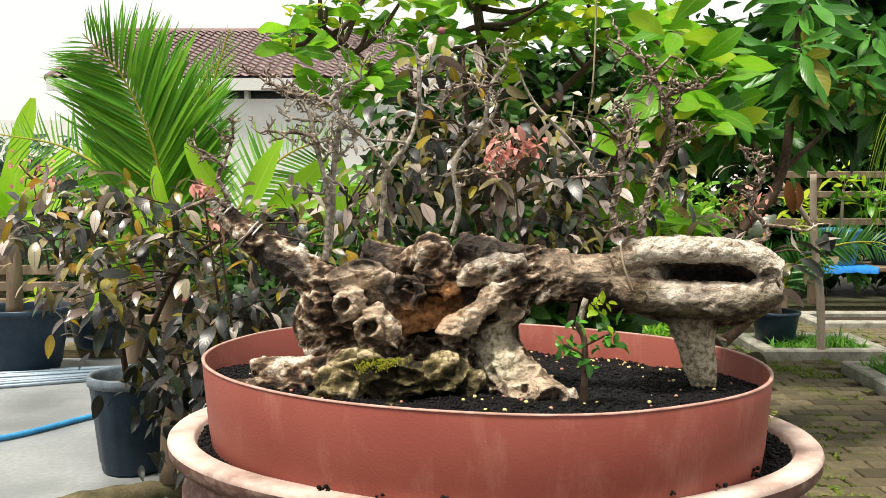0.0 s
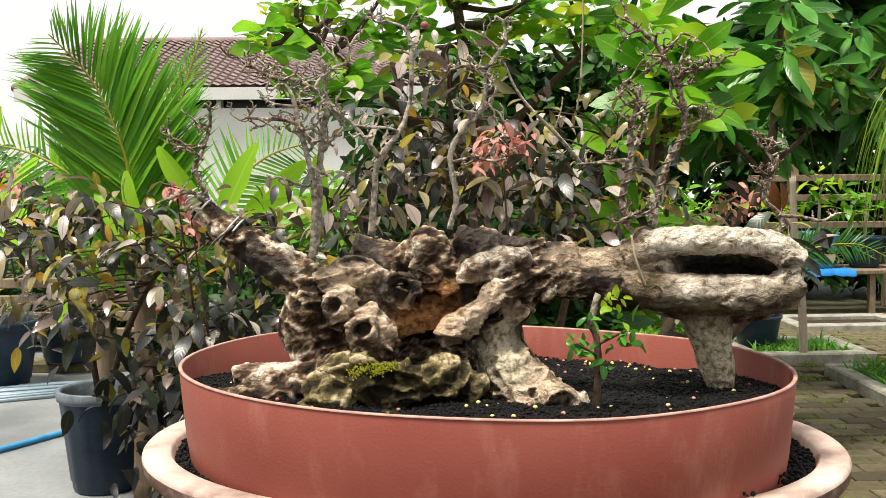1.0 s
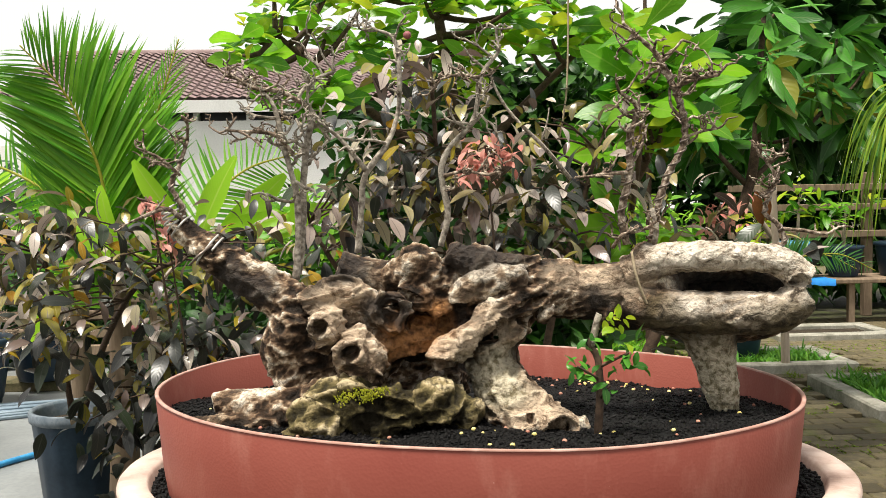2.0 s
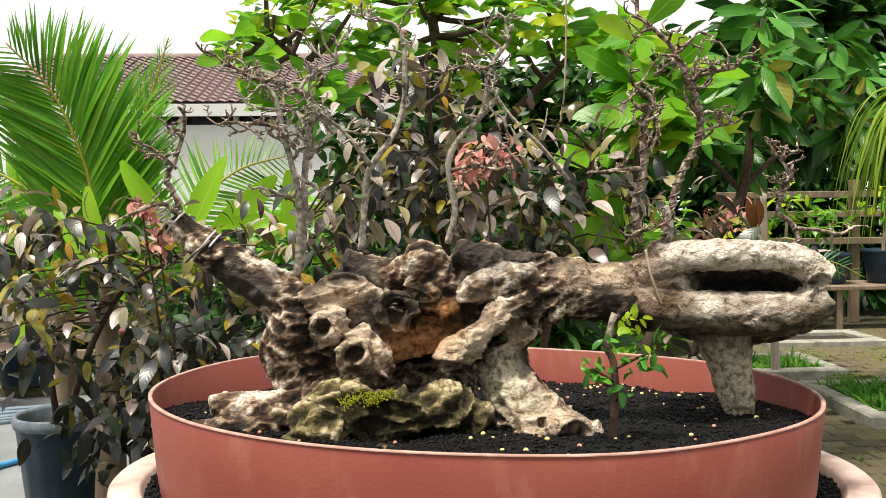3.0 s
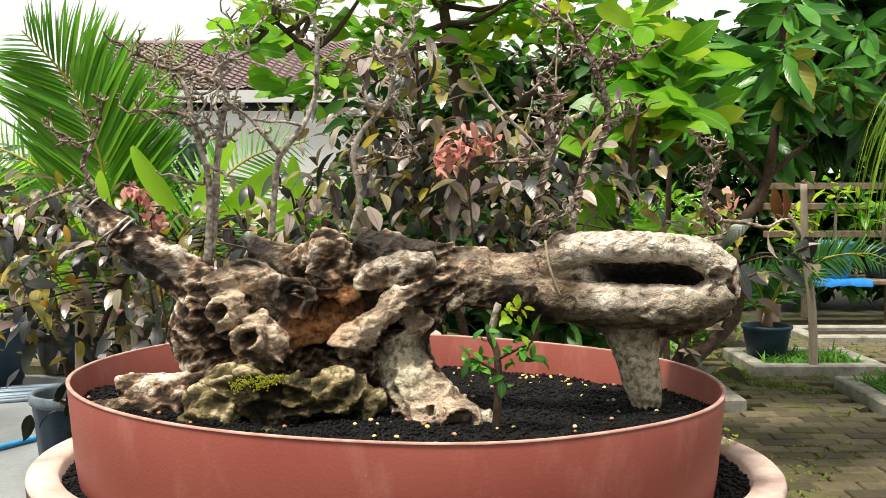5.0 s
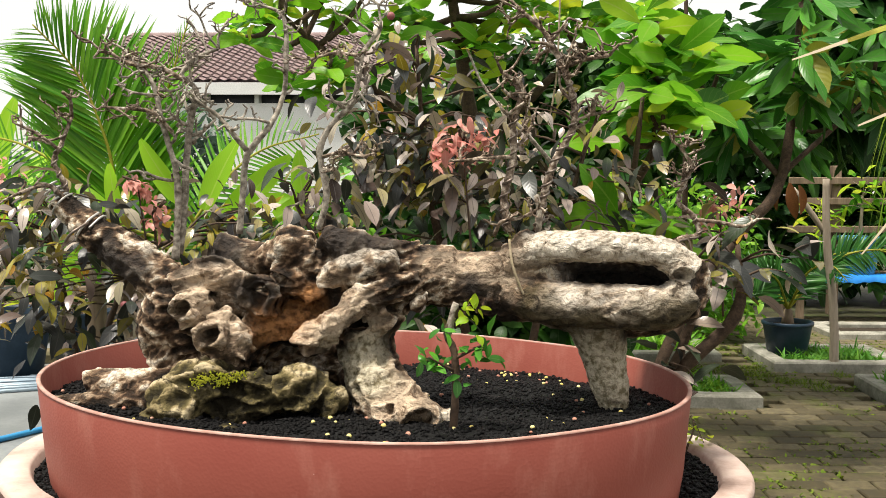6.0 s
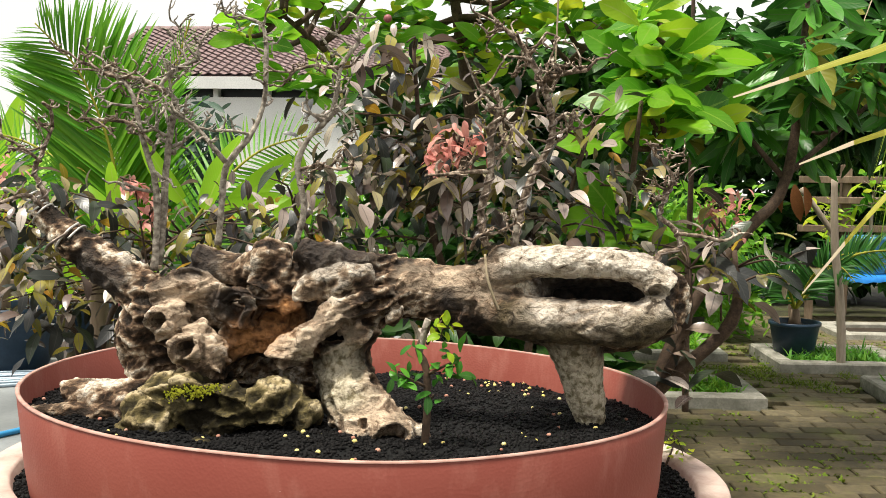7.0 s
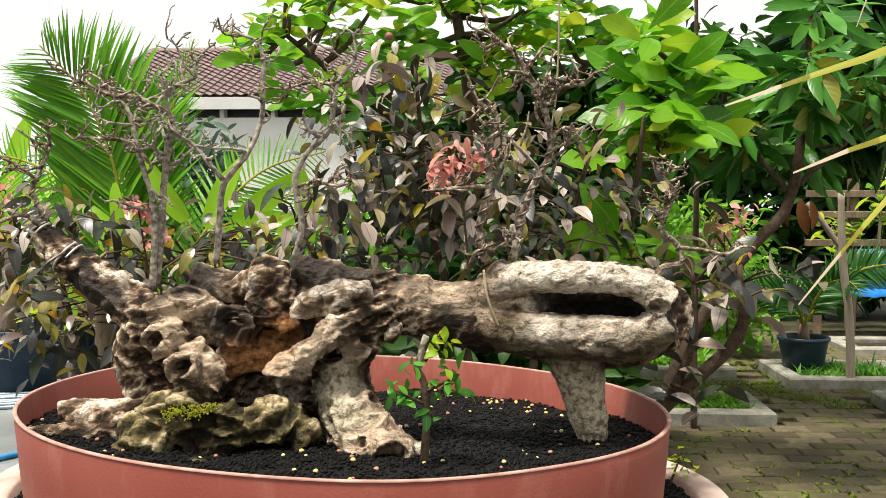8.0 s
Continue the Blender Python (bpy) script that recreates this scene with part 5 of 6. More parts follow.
# fruit hanging on the shrub
V, F = [], []
ball((0, 0, 0), 0.0115, V, F, 12, 8)
fruit_me = mesh("fruit", V, F, FRUITMAT)
for p in ((-0.004, 2.80, 1.815), (-0.82, 3.0, 1.0)):
    f = thing("fruit", fruit_me, "small round dull-red fruit on the shrub", "fruit", "fruit on the shrubs", at=p)

# dead shoot and a hanging string among the branches
V, F = tube([(0.203, 2.700, 1.714, 0.0032), (0.240, 2.700, 1.628, 0.0040), (0.288, 2.700, 1.565, 0.0048), (0.353, 2.700, 1.501, 0.0056), (0.434, 2.750, 1.414, 0.0065)], 6, 0.03)
tube([(0.345, 2.700, 1.509, 0.0032), (0.363, 2.700, 1.565, 0.0024), (0.369, 2.700, 1.604, 0.0016)], 5, 0.03, V, F)
thing("dead_shoot", mesh("dead_shoot", V, F, PALETWIG), "thin bare pale shoot among the shrub leaves", "twig")
V, F = tube([(0.459, 2.900, 2.121, 0.0028), (0.459, 2.900, 1.855, 0.0028), (0.451, 2.900, 1.653, 0.0028), (0.430, 2.900, 1.534, 0.0028)], 5, 0.1)
thing("string", mesh("string", V, F, CORD), "thin old string hanging down among the leaves", "string")

# ---- broad-leaved green tree behind ----
BROAD = leafset("leaf", L_GREEN, 0.2, 0.085, "obovate", 4, (0.3, 1.1), 91, 0.16, 9)
LIME = leafset("leaf", L_LIME, 0.17, 0.07, "obovate", 3, (0.3, 1.0), 92, 0.16, 9)


def whorls(name, label, category, base, stems, heads, sets, weights, seed, leaves=9, size=(0.7, 1.15), rise=(-0.1, 0.7), stemmat=None, spread=0.02):
    """A tree whose leaves stand in whorls at the twig ends."""
    rng = random.Random(seed)
    ob = thing(name, None, label, category, at=base)
    V, F = [], []
    for pts in stems:
        tube(pts, 9, 0.08, V, F, 0.15, rng)
    A = np.array([p[:3] for pts in stems for p in spline(pts, 0.08)])
    for h in heads:
        q = np.array(h[:3])
        d = np.linalg.norm(A - q, axis=1) + 0.8 * np.clip(A[:, 2] - q[2], 0, None)
        a = A[d.argmin()]
        tube([(*a, 0.012), (*((a + q) / 2 + (0, 0, -0.03)), 0.01), (*q, 0.006)], 6, 0.08, V, F)
    part("trunk", mesh("trunk", V, F, stemmat or BROWNTWIG), ob)
    for h in heads:
        ph = rng.uniform(0, 6.28)
        for k in range(leaves):
            th = ph + 2.4 * k
            which = rng.choices(range(len(sets)), weights)[0]
            d = Vector((math.cos(th), math.sin(th), rng.uniform(*rise)))
            p = (h[0] + rng.gauss(0, spread), h[1] + rng.gauss(0, spread), h[2] + rng.gauss(0, spread * 1.5))
            part("leaf", rng.choice(sets[which]), ob, "", (face if rng.random() < 0.45 else aim)(p, d, rng.gauss(0, 0.6), rng.uniform(*size)))
    return ob


rng = random.Random(95)
heads = cloud_tips(rng, (0.15, 3.9, 2.05), (0.85, 0.4, 0.32), 36, 0.3) + cloud_tips(rng, (-0.25, 3.6, 1.72), (0.25, 0.2, 0.16), 5, 0.2) + [(-0.52, 3.5, 1.93), (-0.42, 3.5, 2.0), (-0.55, 3.45, 1.86)]
whorls("broadleaf_tree", "leafy tree with large glossy bright green leaves", "tree", (0.35, 4.3, 0.0),
       [[(0.35, 4.3, 0.0, 0.05), (0.3, 4.2, 1.0, 0.045), (0.2, 4.0, 1.7, 0.03), (0.1, 3.9, 2.3, 0.012)], [(0.3, 4.15, 1.4, 0.025), (-0.2, 3.8, 1.75, 0.016), (-0.45, 3.55, 1.95, 0.008)], [(0.25, 4.1, 1.5, 0.025), (0.7, 3.9, 1.95, 0.01)]],
       heads, [BROAD, LIME], (4, 3), 96, 13, (0.45, 0.85))
rng = random.Random(97)
heads = cloud_tips(rng, (0.76, 3.25, 1.66), (0.25, 0.22, 0.22), 12, 0.25) + [(0.72, 3.05, 1.62), (0.95, 3.25, 1.58), (0.9, 3.3, 1.75), (0.65, 3.0, 1.27), (0.72, 3.1, 1.2), (0.95, 3.7, 1.85), (0.8, 3.8, 1.95), (0.9, 4.0, 2.02)]
whorls("broadleaf_tree", "young tree with large bright green leaves in whorls", "tree", (0.55, 3.9, 0.0),
       [[(0.55, 3.9, 0.0, 0.025), (0.6, 3.8, 0.9, 0.022), (0.85, 3.5, 1.5, 0.014), (0.92, 3.4, 1.9, 0.008)], [(0.6, 3.78, 1.0, 0.012), (0.7, 3.2, 1.25, 0.007)]],
       heads, [BROAD, LIME], (5, 1.5), 98, 9, (0.65, 1.1))

# ---- dark tree with hanging rosettes ----
DARK = leafset("leaf", L_DARK, 0.29, 0.062, "obovate", 4, (0.2, 0.9), 101)
OLD = leafset("leaf", L_OLD, 0.24, 0.095, "obovate", 2, (0.3, 0.8), 102)
rng = random.Random(103)
heads = [(1.66, 4.4, 1.78), (1.6, 4.3, 1.95), (1.95, 4.6, 1.85), (2.1, 4.7, 2.1), (1.35, 4.6, 1.75), (1.4, 4.7, 2.05), (1.75, 4.6, 2.2), (1.25, 4.9, 2.0), (2.25, 4.8, 1.75), (1.5, 4.9, 1.65), (1.8, 5.0, 1.65), (2.05, 5.1, 1.9), (1.2, 5.0, 1.62), (2.4, 5.0, 2.0)]
whorls("rosette_tree", "tree with long dark glossy leaves in drooping rosettes", "tree", (0.95, 4.45, 0.0),
       [[(0.95, 4.45, 0.0, 0.03), (1.05, 4.45, 0.5, 0.028), (1.26, 4.5, 0.92, 0.027), (1.46, 4.55, 1.17, 0.026), (1.64, 4.6, 1.42, 0.024), (1.7, 4.6, 2.2, 0.012)], [(1.62, 4.6, 1.4, 0.014), (2.1, 4.8, 1.78, 0.01)], [(1.62, 4.6, 1.4, 0.014), (1.35, 4.8, 1.78, 0.01)]],
       heads, [DARK, OLD], (18, 1), 104, 34, (0.65, 1.1), (-1.2, 0.6), None, 0.022)
V, F = tube([(1.45, 5.7, 0.0, 0.02), (1.44, 5.7, 0.8, 0.018), (1.42, 5.6, 1.5, 0.015), (1.4, 5.6, 2.6, 0.01)], 8, 0.1, wob=0.1, rng=random.Random(4))
sl = thing("slender_tree", mesh("slender_tree", V, F, BROWNTWIG), "slender dark bare trunk rising from a planter", "tree")

# ---- coconut frond palm ----
def frond(root, arc, length_leaflet, seed, mats, count=46, droop=0.5, facing=1.2, upsweep=0.75):
    """One feather leaf: a rachis with narrow leaflets on both sides."""
    rng = random.Random(seed)
    S = spline(arc, 0.03)
    V, F = tube([(*p[:3], 0.012 * (1 - 0.75 * i / len(S))) for i, p in enumerate(S)], 6, 0.08)
    fr = part("frond", mesh("frond", V, F, L_STRAP), root)
    T = np.gradient(S[:, :3], axis=0)
    for i in range(count):
        s = 0.12 + 0.88 * i / count
        k = min(int(s * (len(S) - 1)), len(S) - 1)
        t = Vector(T[k]).normalized()
        side = t.cross(Vector((0, -1, 0.25)))
        side.normalize()
        L = length_leaflet * (math.sin(math.pi * (0.18 + 0.8 * s)) ** 0.7)
        for sg in (-1, 1):
            d = t * upsweep + side * sg + Vector((0, rng.gauss(-0.1, 0.12), -droop * 0.3))
            o = part("leaflet", rng.choice(mats), fr, "", face(S[k, :3], d, (facing - 1.2) + rng.gauss(0, 0.3), L * rng.uniform(0.9, 1.08)))
            o.matrix_parent_inverse = Matrix.Identity(4)


LEAFLET = leafset("leaflet", L_PALM, 1.0, 0.058, "strap", 4, (0.1, 0.45), 111, 0.3, 5)
palm = thing("coconut_palm", None, "young coconut palm with feathery green fronds", "palm", at=(-1.22, 4.25, 0.2))
V, F = tube([(-1.22, 4.25, 0.005, 0.07), (-1.22, 4.25, 0.7, 0.05), (-1.21, 4.24, 1.1, 0.02)], 10, 0.08, wob=0.15, rng=random.Random(6))
part("stem", mesh("stem", V, F, WOOD), palm)
frond(palm, [(-1.22, 4.25, 0.8, 0), (-1.25, 4.22, 1.35, 0), (-1.3, 4.2, 1.6, 0), (-1.4, 4.18, 1.83, 0), (-1.54, 4.12, 2.0, 0)], 0.5, 112, LEAFLET, 140, upsweep=1.35)
frond(palm, [(-1.2, 4.27, 0.9, 0), (-1.14, 4.27, 1.4, 0), (-1.04, 4.28, 1.75, 0), (-0.95, 4.3, 2.05, 0)], 0.22, 113, LEAFLET, 60, upsweep=2.2)
frond(palm, [(-1.2, 4.3, 0.85, 0), (-1.2, 4.35, 1.4, 0), (-1.16, 4.4, 1.7, 0), (-1.05, 4.4, 1.9, 0)], 0.28, 117, LEAFLET, 60, upsweep=1.6)
frond(palm, [(-1.24, 4.3, 0.8, 0), (-1.5, 4.5, 1.3, 0), (-1.8, 4.6, 1.52, 0), (-2.2, 4.7, 1.6, 0)], 0.3, 114, LEAFLET, 44)
frond(palm, [(-1.24, 4.35, 0.8, 0), (-1.45, 4.5, 1.2, 0), (-1.7, 4.6, 1.3, 0), (-2.0, 4.7, 1.28, 0)], 0.3, 118, LEAFLET, 40)
frond(palm, [(-1.18, 4.3, 0.8, 0), (-0.98, 4.6, 1.25, 0), (-0.78, 4.8, 1.5, 0), (-0.5, 4.95, 1.6, 0)], 0.34, 115, LEAFLET, 44)
palm.scale = (0.86, 0.86, 0.86)
palm.location = (-1.05, 3.655, 0.368)

# ---- banana plants ----
BAN = leafset("leaf", L_BANANA, 0.5, 0.15, "banana", 4, (0.2, 0.8), 121, 0.3, 10)


def banana(x, y, z, h, leaves, label, size=1.0):
    b = thing("banana_plant", None, label, "banana plant", "banana plants", at=(x, y, z))
    V, F = tube([(x, y, z, 0.05), (x + 0.01, y, z + h * 0.6, 0.04), (x, y, z + h, 0.02)], 10, 0.06, wob=0.12, rng=random.Random(int(x * 50) + 500))
    part("pseudostem", mesh("pseudostem", V, F, WOOD), b)
    rng = random.Random(int(x * 37) + 900)
    for d, s in leaves:
        V2 = Vector(d).normalized()
        part("leaf", rng.choice(BAN), b, "", face((x, y, z + h * 0.96), d, rng.gauss(0, 0.35), s * size))
    return b


banana(-2.6, 5.72, 0.55, 0.62, [((0.15, -0.1, 1), 1.35), ((0.9, -0.2, 0.35), 0.8), ((-0.7, 0, 0.8), 1.2), ((0.5, 0.4, 1), 1.1), ((-0.4, -0.6, 0.7), 1.0), ((0.8, -0.3, -0.1), 0.7)], "banana plant with bright leaves growing in a dark pot")
banana(-1.35, 4.1, 0.2, 1.0, [((0.5, -0.2, 0.4), 0.75), ((-0.35, -0.3, 0.8), 0.8), ((0.8, -0.2, -0.4), 0.6), ((-0.2, -0.2, -0.5), 0.7)], "banana plant among the shrubs with dangling leaves")

# banana with broad upright leaves, light coming through them
BROADBAN = leafset("leaf", L_BANANA, 0.5, 0.18, "banana", 4, (0.2, 0.6), 122, 0.3, 10)
bb = thing("banana_plant", None, "banana plant with broad lime-green leaves standing behind the bonsai", "banana plant", "banana plants", at=(-0.78, 3.85, 0.2))
V, F = tube([(-0.78, 3.85, 0.11, 0.045), (-0.77, 3.85, 0.7, 0.035), (-0.78, 3.85, 1.05, 0.015)], 10, 0.06, wob=0.12, rng=random.Random(8))
part("pseudostem", mesh("pseudostem", V, F, WOOD), bb)
BAN_LEAVES = [(-0.777, 3.800, 1.257), (-0.679, 3.800, 1.505), (-0.701, 3.800, 1.228), (-0.520, 3.850, 1.415), (-0.705, 3.750, 1.241), (-0.486, 3.750, 1.308), (-0.863, 3.800, 1.293), (-1.010, 3.800, 1.476), (-0.384, 3.750, 1.208), (-0.413, 3.750, 1.419), (-1.097, 3.800, 1.137), (-1.254, 3.800, 1.341), (-1.110, 3.850, 1.191), (-1.170, 3.850, 1.374), (-0.507, 3.800, 1.228), (-0.306, 3.850, 1.363)]
rng = random.Random(123)
for lo, hi in zip(BAN_LEAVES[0::2], BAN_LEAVES[1::2]):
    d = Vector(hi[:3]) - Vector(lo[:3])
    V, F = tube([(-0.78, 3.85, 1.02, 0.012), ((lo[0] - 0.78) / 2, 3.84, (lo[2] + 1.02) / 2 + 0.03, 0.009), (*lo[:3], 0.006)], 6, 0.05)
    part("leaf_stalk", mesh("leaf_stalk", V, F, L_STRAP), bb)
    part("leaf", rng.choice(BROADBAN), bb, "", face(lo[:3], d, rng.gauss(0, 0.25), d.length / 0.43))
bb.scale = (0.93, 0.93, 0.93)
bb.location = (-0.725, 3.58, 0.284)


# ---- weeping and near strap leaves ----
def strapclump(name, label, base, count, reach, drop, seed, material, width=0.022, lean=(0, 0)):
    rng = random.Random(seed)
    ob = thing(name, None, label, "strap plant", at=base)
    V, F = tube([(base[0], base[1], 0, 0.05), (base[0], base[1], base[2], 0.035)], 8, 0.1)
    part("stem", mesh("stem", V, F, WOOD), ob)
    for _ in range(count):
        a = rng.uniform(0, 6.283)
        L = reach * rng.uniform(0.7, 1.15)
        V, F, U = [], [], []
        n = 9
        up = rng.uniform(0.25, 0.8)
        for i in range(n + 1):
            s = i / n
            r = L * (s - 0.35 * s * s)
            z = base[2] + up * L * s * 0.8 - drop * rng.uniform(0.97, 1.03) * s ** 2.2
            x, y = base[0] + math.cos(a) * r + lean[0] * s, base[1] + math.sin(a) * r + lean[1] * s
            w = width * (1 - s ** 3) * 0.5 + 0.001
            sx, sy = -math.sin(a), math.cos(a)
            for k in (-1, 0, 1):
                V.append((x + k * w * sx, y + k * w * sy, z + abs(k) * w * 0.5))
                U.append((0.5 + k * 0.5, s))
        for i in range(n):
            for k in range(2):
                F.append((3 * i + k, 3 * i + k + 1, 3 * i + k + 4, 3 * i + k + 3))
        part("leaf", mesh("leaf", V, F, material, True, U), ob)
    return ob


strapclump("ponytail_palm", "weeping strap-leaved palm with yellow-green leaves", (2.1, 3.85, 1.74), 90, 0.55, 0.75, 131, L_GRASS, 0.016)
near = thing("strap_plant", None, "arching yellow-green strap leaves with pale dry tips", "strap plant", at=(0.75, 0.86, 0.0))
V, F = tube([(0.78, 0.86, 0.0, 0.03), (0.78, 0.86, 0.7, 0.025), (0.76, 0.85, 1.2, 0.015)], 8, 0.08)
part("stem", mesh("stem", V, F, WOOD), near)
DRYTIP = leafmat("dry_leaf_tip", [(0.5, 0.42, 0.3), (0.4, 0.33, 0.22)], (0.5, 0.45, 0.3), 0.6, 0.2, None, 0.5)


def strap(path, w):
    S = spline(path, 0.02)
    n = len(S)
    for name, i0, i1, m in (("leaf", 0, n - 3, L_STRAP), ("leaf_tip", n - 4, n - 1, DRYTIP)):
        V, F, U = [], [], []
        for i in range(i0, i1 + 1):
            s = i / (n - 1)
            ww = w * (1 - s ** 2.5) * 0.5 + 0.0006
            for k in (-1, 0, 1):
                V.append((S[i][0], S[i][1] + k * ww * 0.5, S[i][2] + k * ww * 0.87 - abs(k) * ww * 0.3))
                U.append((0.5 + 0.5 * k, s))
        c = i1 - i0
        for i in range(c):
            for k in range(2):
                F.append((3 * i + k, 3 * i + k + 1, 3 * i + k + 4, 3 * i + k + 3))
        part(name, mesh(name, V, F, m, True, U), near)


strap([(0.76, 0.85, 1.2), (0.68, 0.83, 1.44), (0.56, 0.81, 1.49), (0.49, 0.8, 1.472), (0.409, 0.8, 1.444)], 0.011)
strap([(0.76, 0.85, 1.2), (0.66, 0.83, 1.4), (0.57, 0.81, 1.44), (0.50, 0.8, 1.424), (0.45, 0.8, 1.404)], 0.011)
strap([(0.76, 0.85, 1.2), (0.64, 0.83, 1.43), (0.55, 0.81, 1.43), (0.503, 0.8, 1.386), (0.455, 0.8, 1.325)], 0.011)
strap([(0.76, 0.85, 1.2), (0.62, 0.83, 1.5), (0.53, 0.81, 1.56), (0.5, 0.8, 1.53), (0.485, 0.8, 1.49)], 0.009)

# weed on the back edge of the pot
shrub("weed", "small leafy green weed growing in the pot grit", "weed", (0.53, 1.6, 0.965), [[(0.53, 1.6, 0.96, 0.002), (0.55, 1.62, 1.0, 0.0012)]], [(0.55, 1.62, 1.0), (0.56, 1.6, 0.985), (0.54, 1.64, 0.99)], [sapleaf[3:]], (1,), 145, 0.008, 6, (0.7, 1.2), -0.3, None, "leaf", 0.001)

# ---- hedges and far trees ----
def hedge(name, label, boxes, count, length, width, seed, material, category="hedge", shape="oval"):
    rng = random.Random(seed)
    blades = [blade(length * k, width * w, c, 0.25, shape, 4) for k, w, c in ((1, 1, 0.4), (0.8, 1.1, 0.8), (1.2, 0.9, 0.6))]
    places = []
    tot = sum(k[6] for k in boxes)
    for x0, x1, y0, y1, z0, z1, wgt in boxes:
        for _ in range(int(count * wgt / tot)):
            x, y, z = rng.uniform(x0, x1), rng.uniform(y0, y1), rng.uniform(z0, z1)
            top = z1 - (z1 - z0) * 0.35 * (0.5 + 0.5 * noise.noise((x * 1.7, y * 1.7, seed)))
            if z > top and rng.random() < 0.85:
                continue
            places.append(aim((x, y, z), (rng.gauss(0, 1), rng.gauss(-0.3, 1), rng.gauss(-0.15, 0.6)), rng.gauss(0, 0.6), rng.uniform(0.6, 1.3)))
    return thing(name, joined(name, places, blades, material), label, category, kind="stuff")


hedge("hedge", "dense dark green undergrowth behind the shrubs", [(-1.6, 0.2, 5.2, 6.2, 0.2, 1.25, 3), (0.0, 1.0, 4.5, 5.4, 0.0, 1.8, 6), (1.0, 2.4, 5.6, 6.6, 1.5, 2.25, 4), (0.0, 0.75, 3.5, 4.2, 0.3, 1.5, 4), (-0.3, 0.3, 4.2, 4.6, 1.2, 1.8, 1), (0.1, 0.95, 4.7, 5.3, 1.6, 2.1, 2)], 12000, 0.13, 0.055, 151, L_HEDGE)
hedge("shrubbery", "sunny bright green shrubs beyond the planters", [(0.9, 2.6, 7.9, 9.0, 0.1, 1.35, 3), (-0.8, 0.4, 5.4, 6.2, 0.9, 1.45, 1.2), (1.0, 1.9, 6.7, 7.2, 0.4, 1.35, 2)], 7000, 0.11, 0.05, 152, L_BRIGHTHEDGE)
hedge("far_tree", "misty blue-green weeping tree near the house", [(-2.6, -1.9, 7.6, 8.4, 0.5, 2.0, 2), (-4.4, -2.9, 8.2, 9.2, 0.3, 1.75, 4)], 5200, 0.16, 0.05, 153, L_FAR, "tree")
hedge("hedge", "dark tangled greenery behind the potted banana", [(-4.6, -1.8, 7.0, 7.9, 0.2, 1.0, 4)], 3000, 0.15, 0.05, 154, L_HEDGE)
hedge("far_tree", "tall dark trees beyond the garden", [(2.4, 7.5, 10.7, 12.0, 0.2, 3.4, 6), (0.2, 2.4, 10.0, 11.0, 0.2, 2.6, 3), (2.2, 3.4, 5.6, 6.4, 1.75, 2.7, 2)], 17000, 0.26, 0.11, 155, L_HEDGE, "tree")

# ---- house ----
house = thing("house", None, "white rendered house with a brown tiled hipped roof", "house", at=(-3.5, 14.5, 0.0))
WX0, WX1, WY, EZ = -4.9, 0.7, 13.0, 2.66
V, F = box((WX0, WY, 0), (WX1, WY + 4, 2.42))
part("wall", mesh("wall", V, F, WALLW, False), house)
V, F = box((WX0, WY + 0.002, 2.422), (-3.9, WY + 4, EZ))
part("wall", mesh("wall", V, F, WALLW, False), house)
# near-black block: shade inside the eave slot, given as colour
V, F = box((-3.9, WY + 0.25, 2.42), (WX1, WY + 4, EZ - 0.02))
part("vent_opening", mesh("vent_opening", V, F, SHADOWGAP, False), house, "dark recessed ventilation band")
V, F = box((-3.9, WY + 0.004, 2.56), (WX1, WY + 0.24, EZ))
part("lintel", mesh("lintel", V, F, WALLW, False), house)
for i in range(6):
    V, F = box((-3.4 + i * 0.7, WY + 0.03, 2.421), (-3.34 + i * 0.7, WY + 0.2, 2.559))
    part("mullion", mesh("mullion", V, F, WALLW, False), house)
RX0, RX1, RY0, RY1, RTOP = -5.3, 1.0, 12.88, 15.4, 3.64
V = [(RX0, RY0, EZ - 0.03), (RX1, RY0, EZ - 0.03), (RX1 - 1.6, RY1, RTOP - 0.03), (RX0 + 0.15, RY1, RTOP - 0.03), (RX0, RY1 + 3, EZ - 0.03), (RX1, RY1 + 3, EZ - 0.03)]
F = [(0, 1, 2, 3), (4, 0, 3), (1, 5, 2), (5, 4, 3, 2), (0, 4, 5, 1)]
roof = part("roof", mesh("roof", V, F, ROOF, False), house)
V, F = box((RX0, RY0 - 0.05, EZ - 0.14), (RX1, RY0 - 0.002, EZ + 0.02))
part("fascia", mesh("fascia", V, F, FASCIA, False), house)
V, F = tube([(RX0 + 0.15, RY1, RTOP + 0.02, 0.07), (RX1 - 1.6, RY1, RTOP + 0.02, 0.07)], 8, 0.3)
part("ridge", mesh("ridge", V, F, ROOF), house)
V, F = tube([(RX0, RY0, EZ + 0.03, 0.06), (RX0 + 0.15, RY1, RTOP + 0.03, 0.06)], 8, 0.3)
part("ridge", mesh("ridge", V, F, ROOF), house)
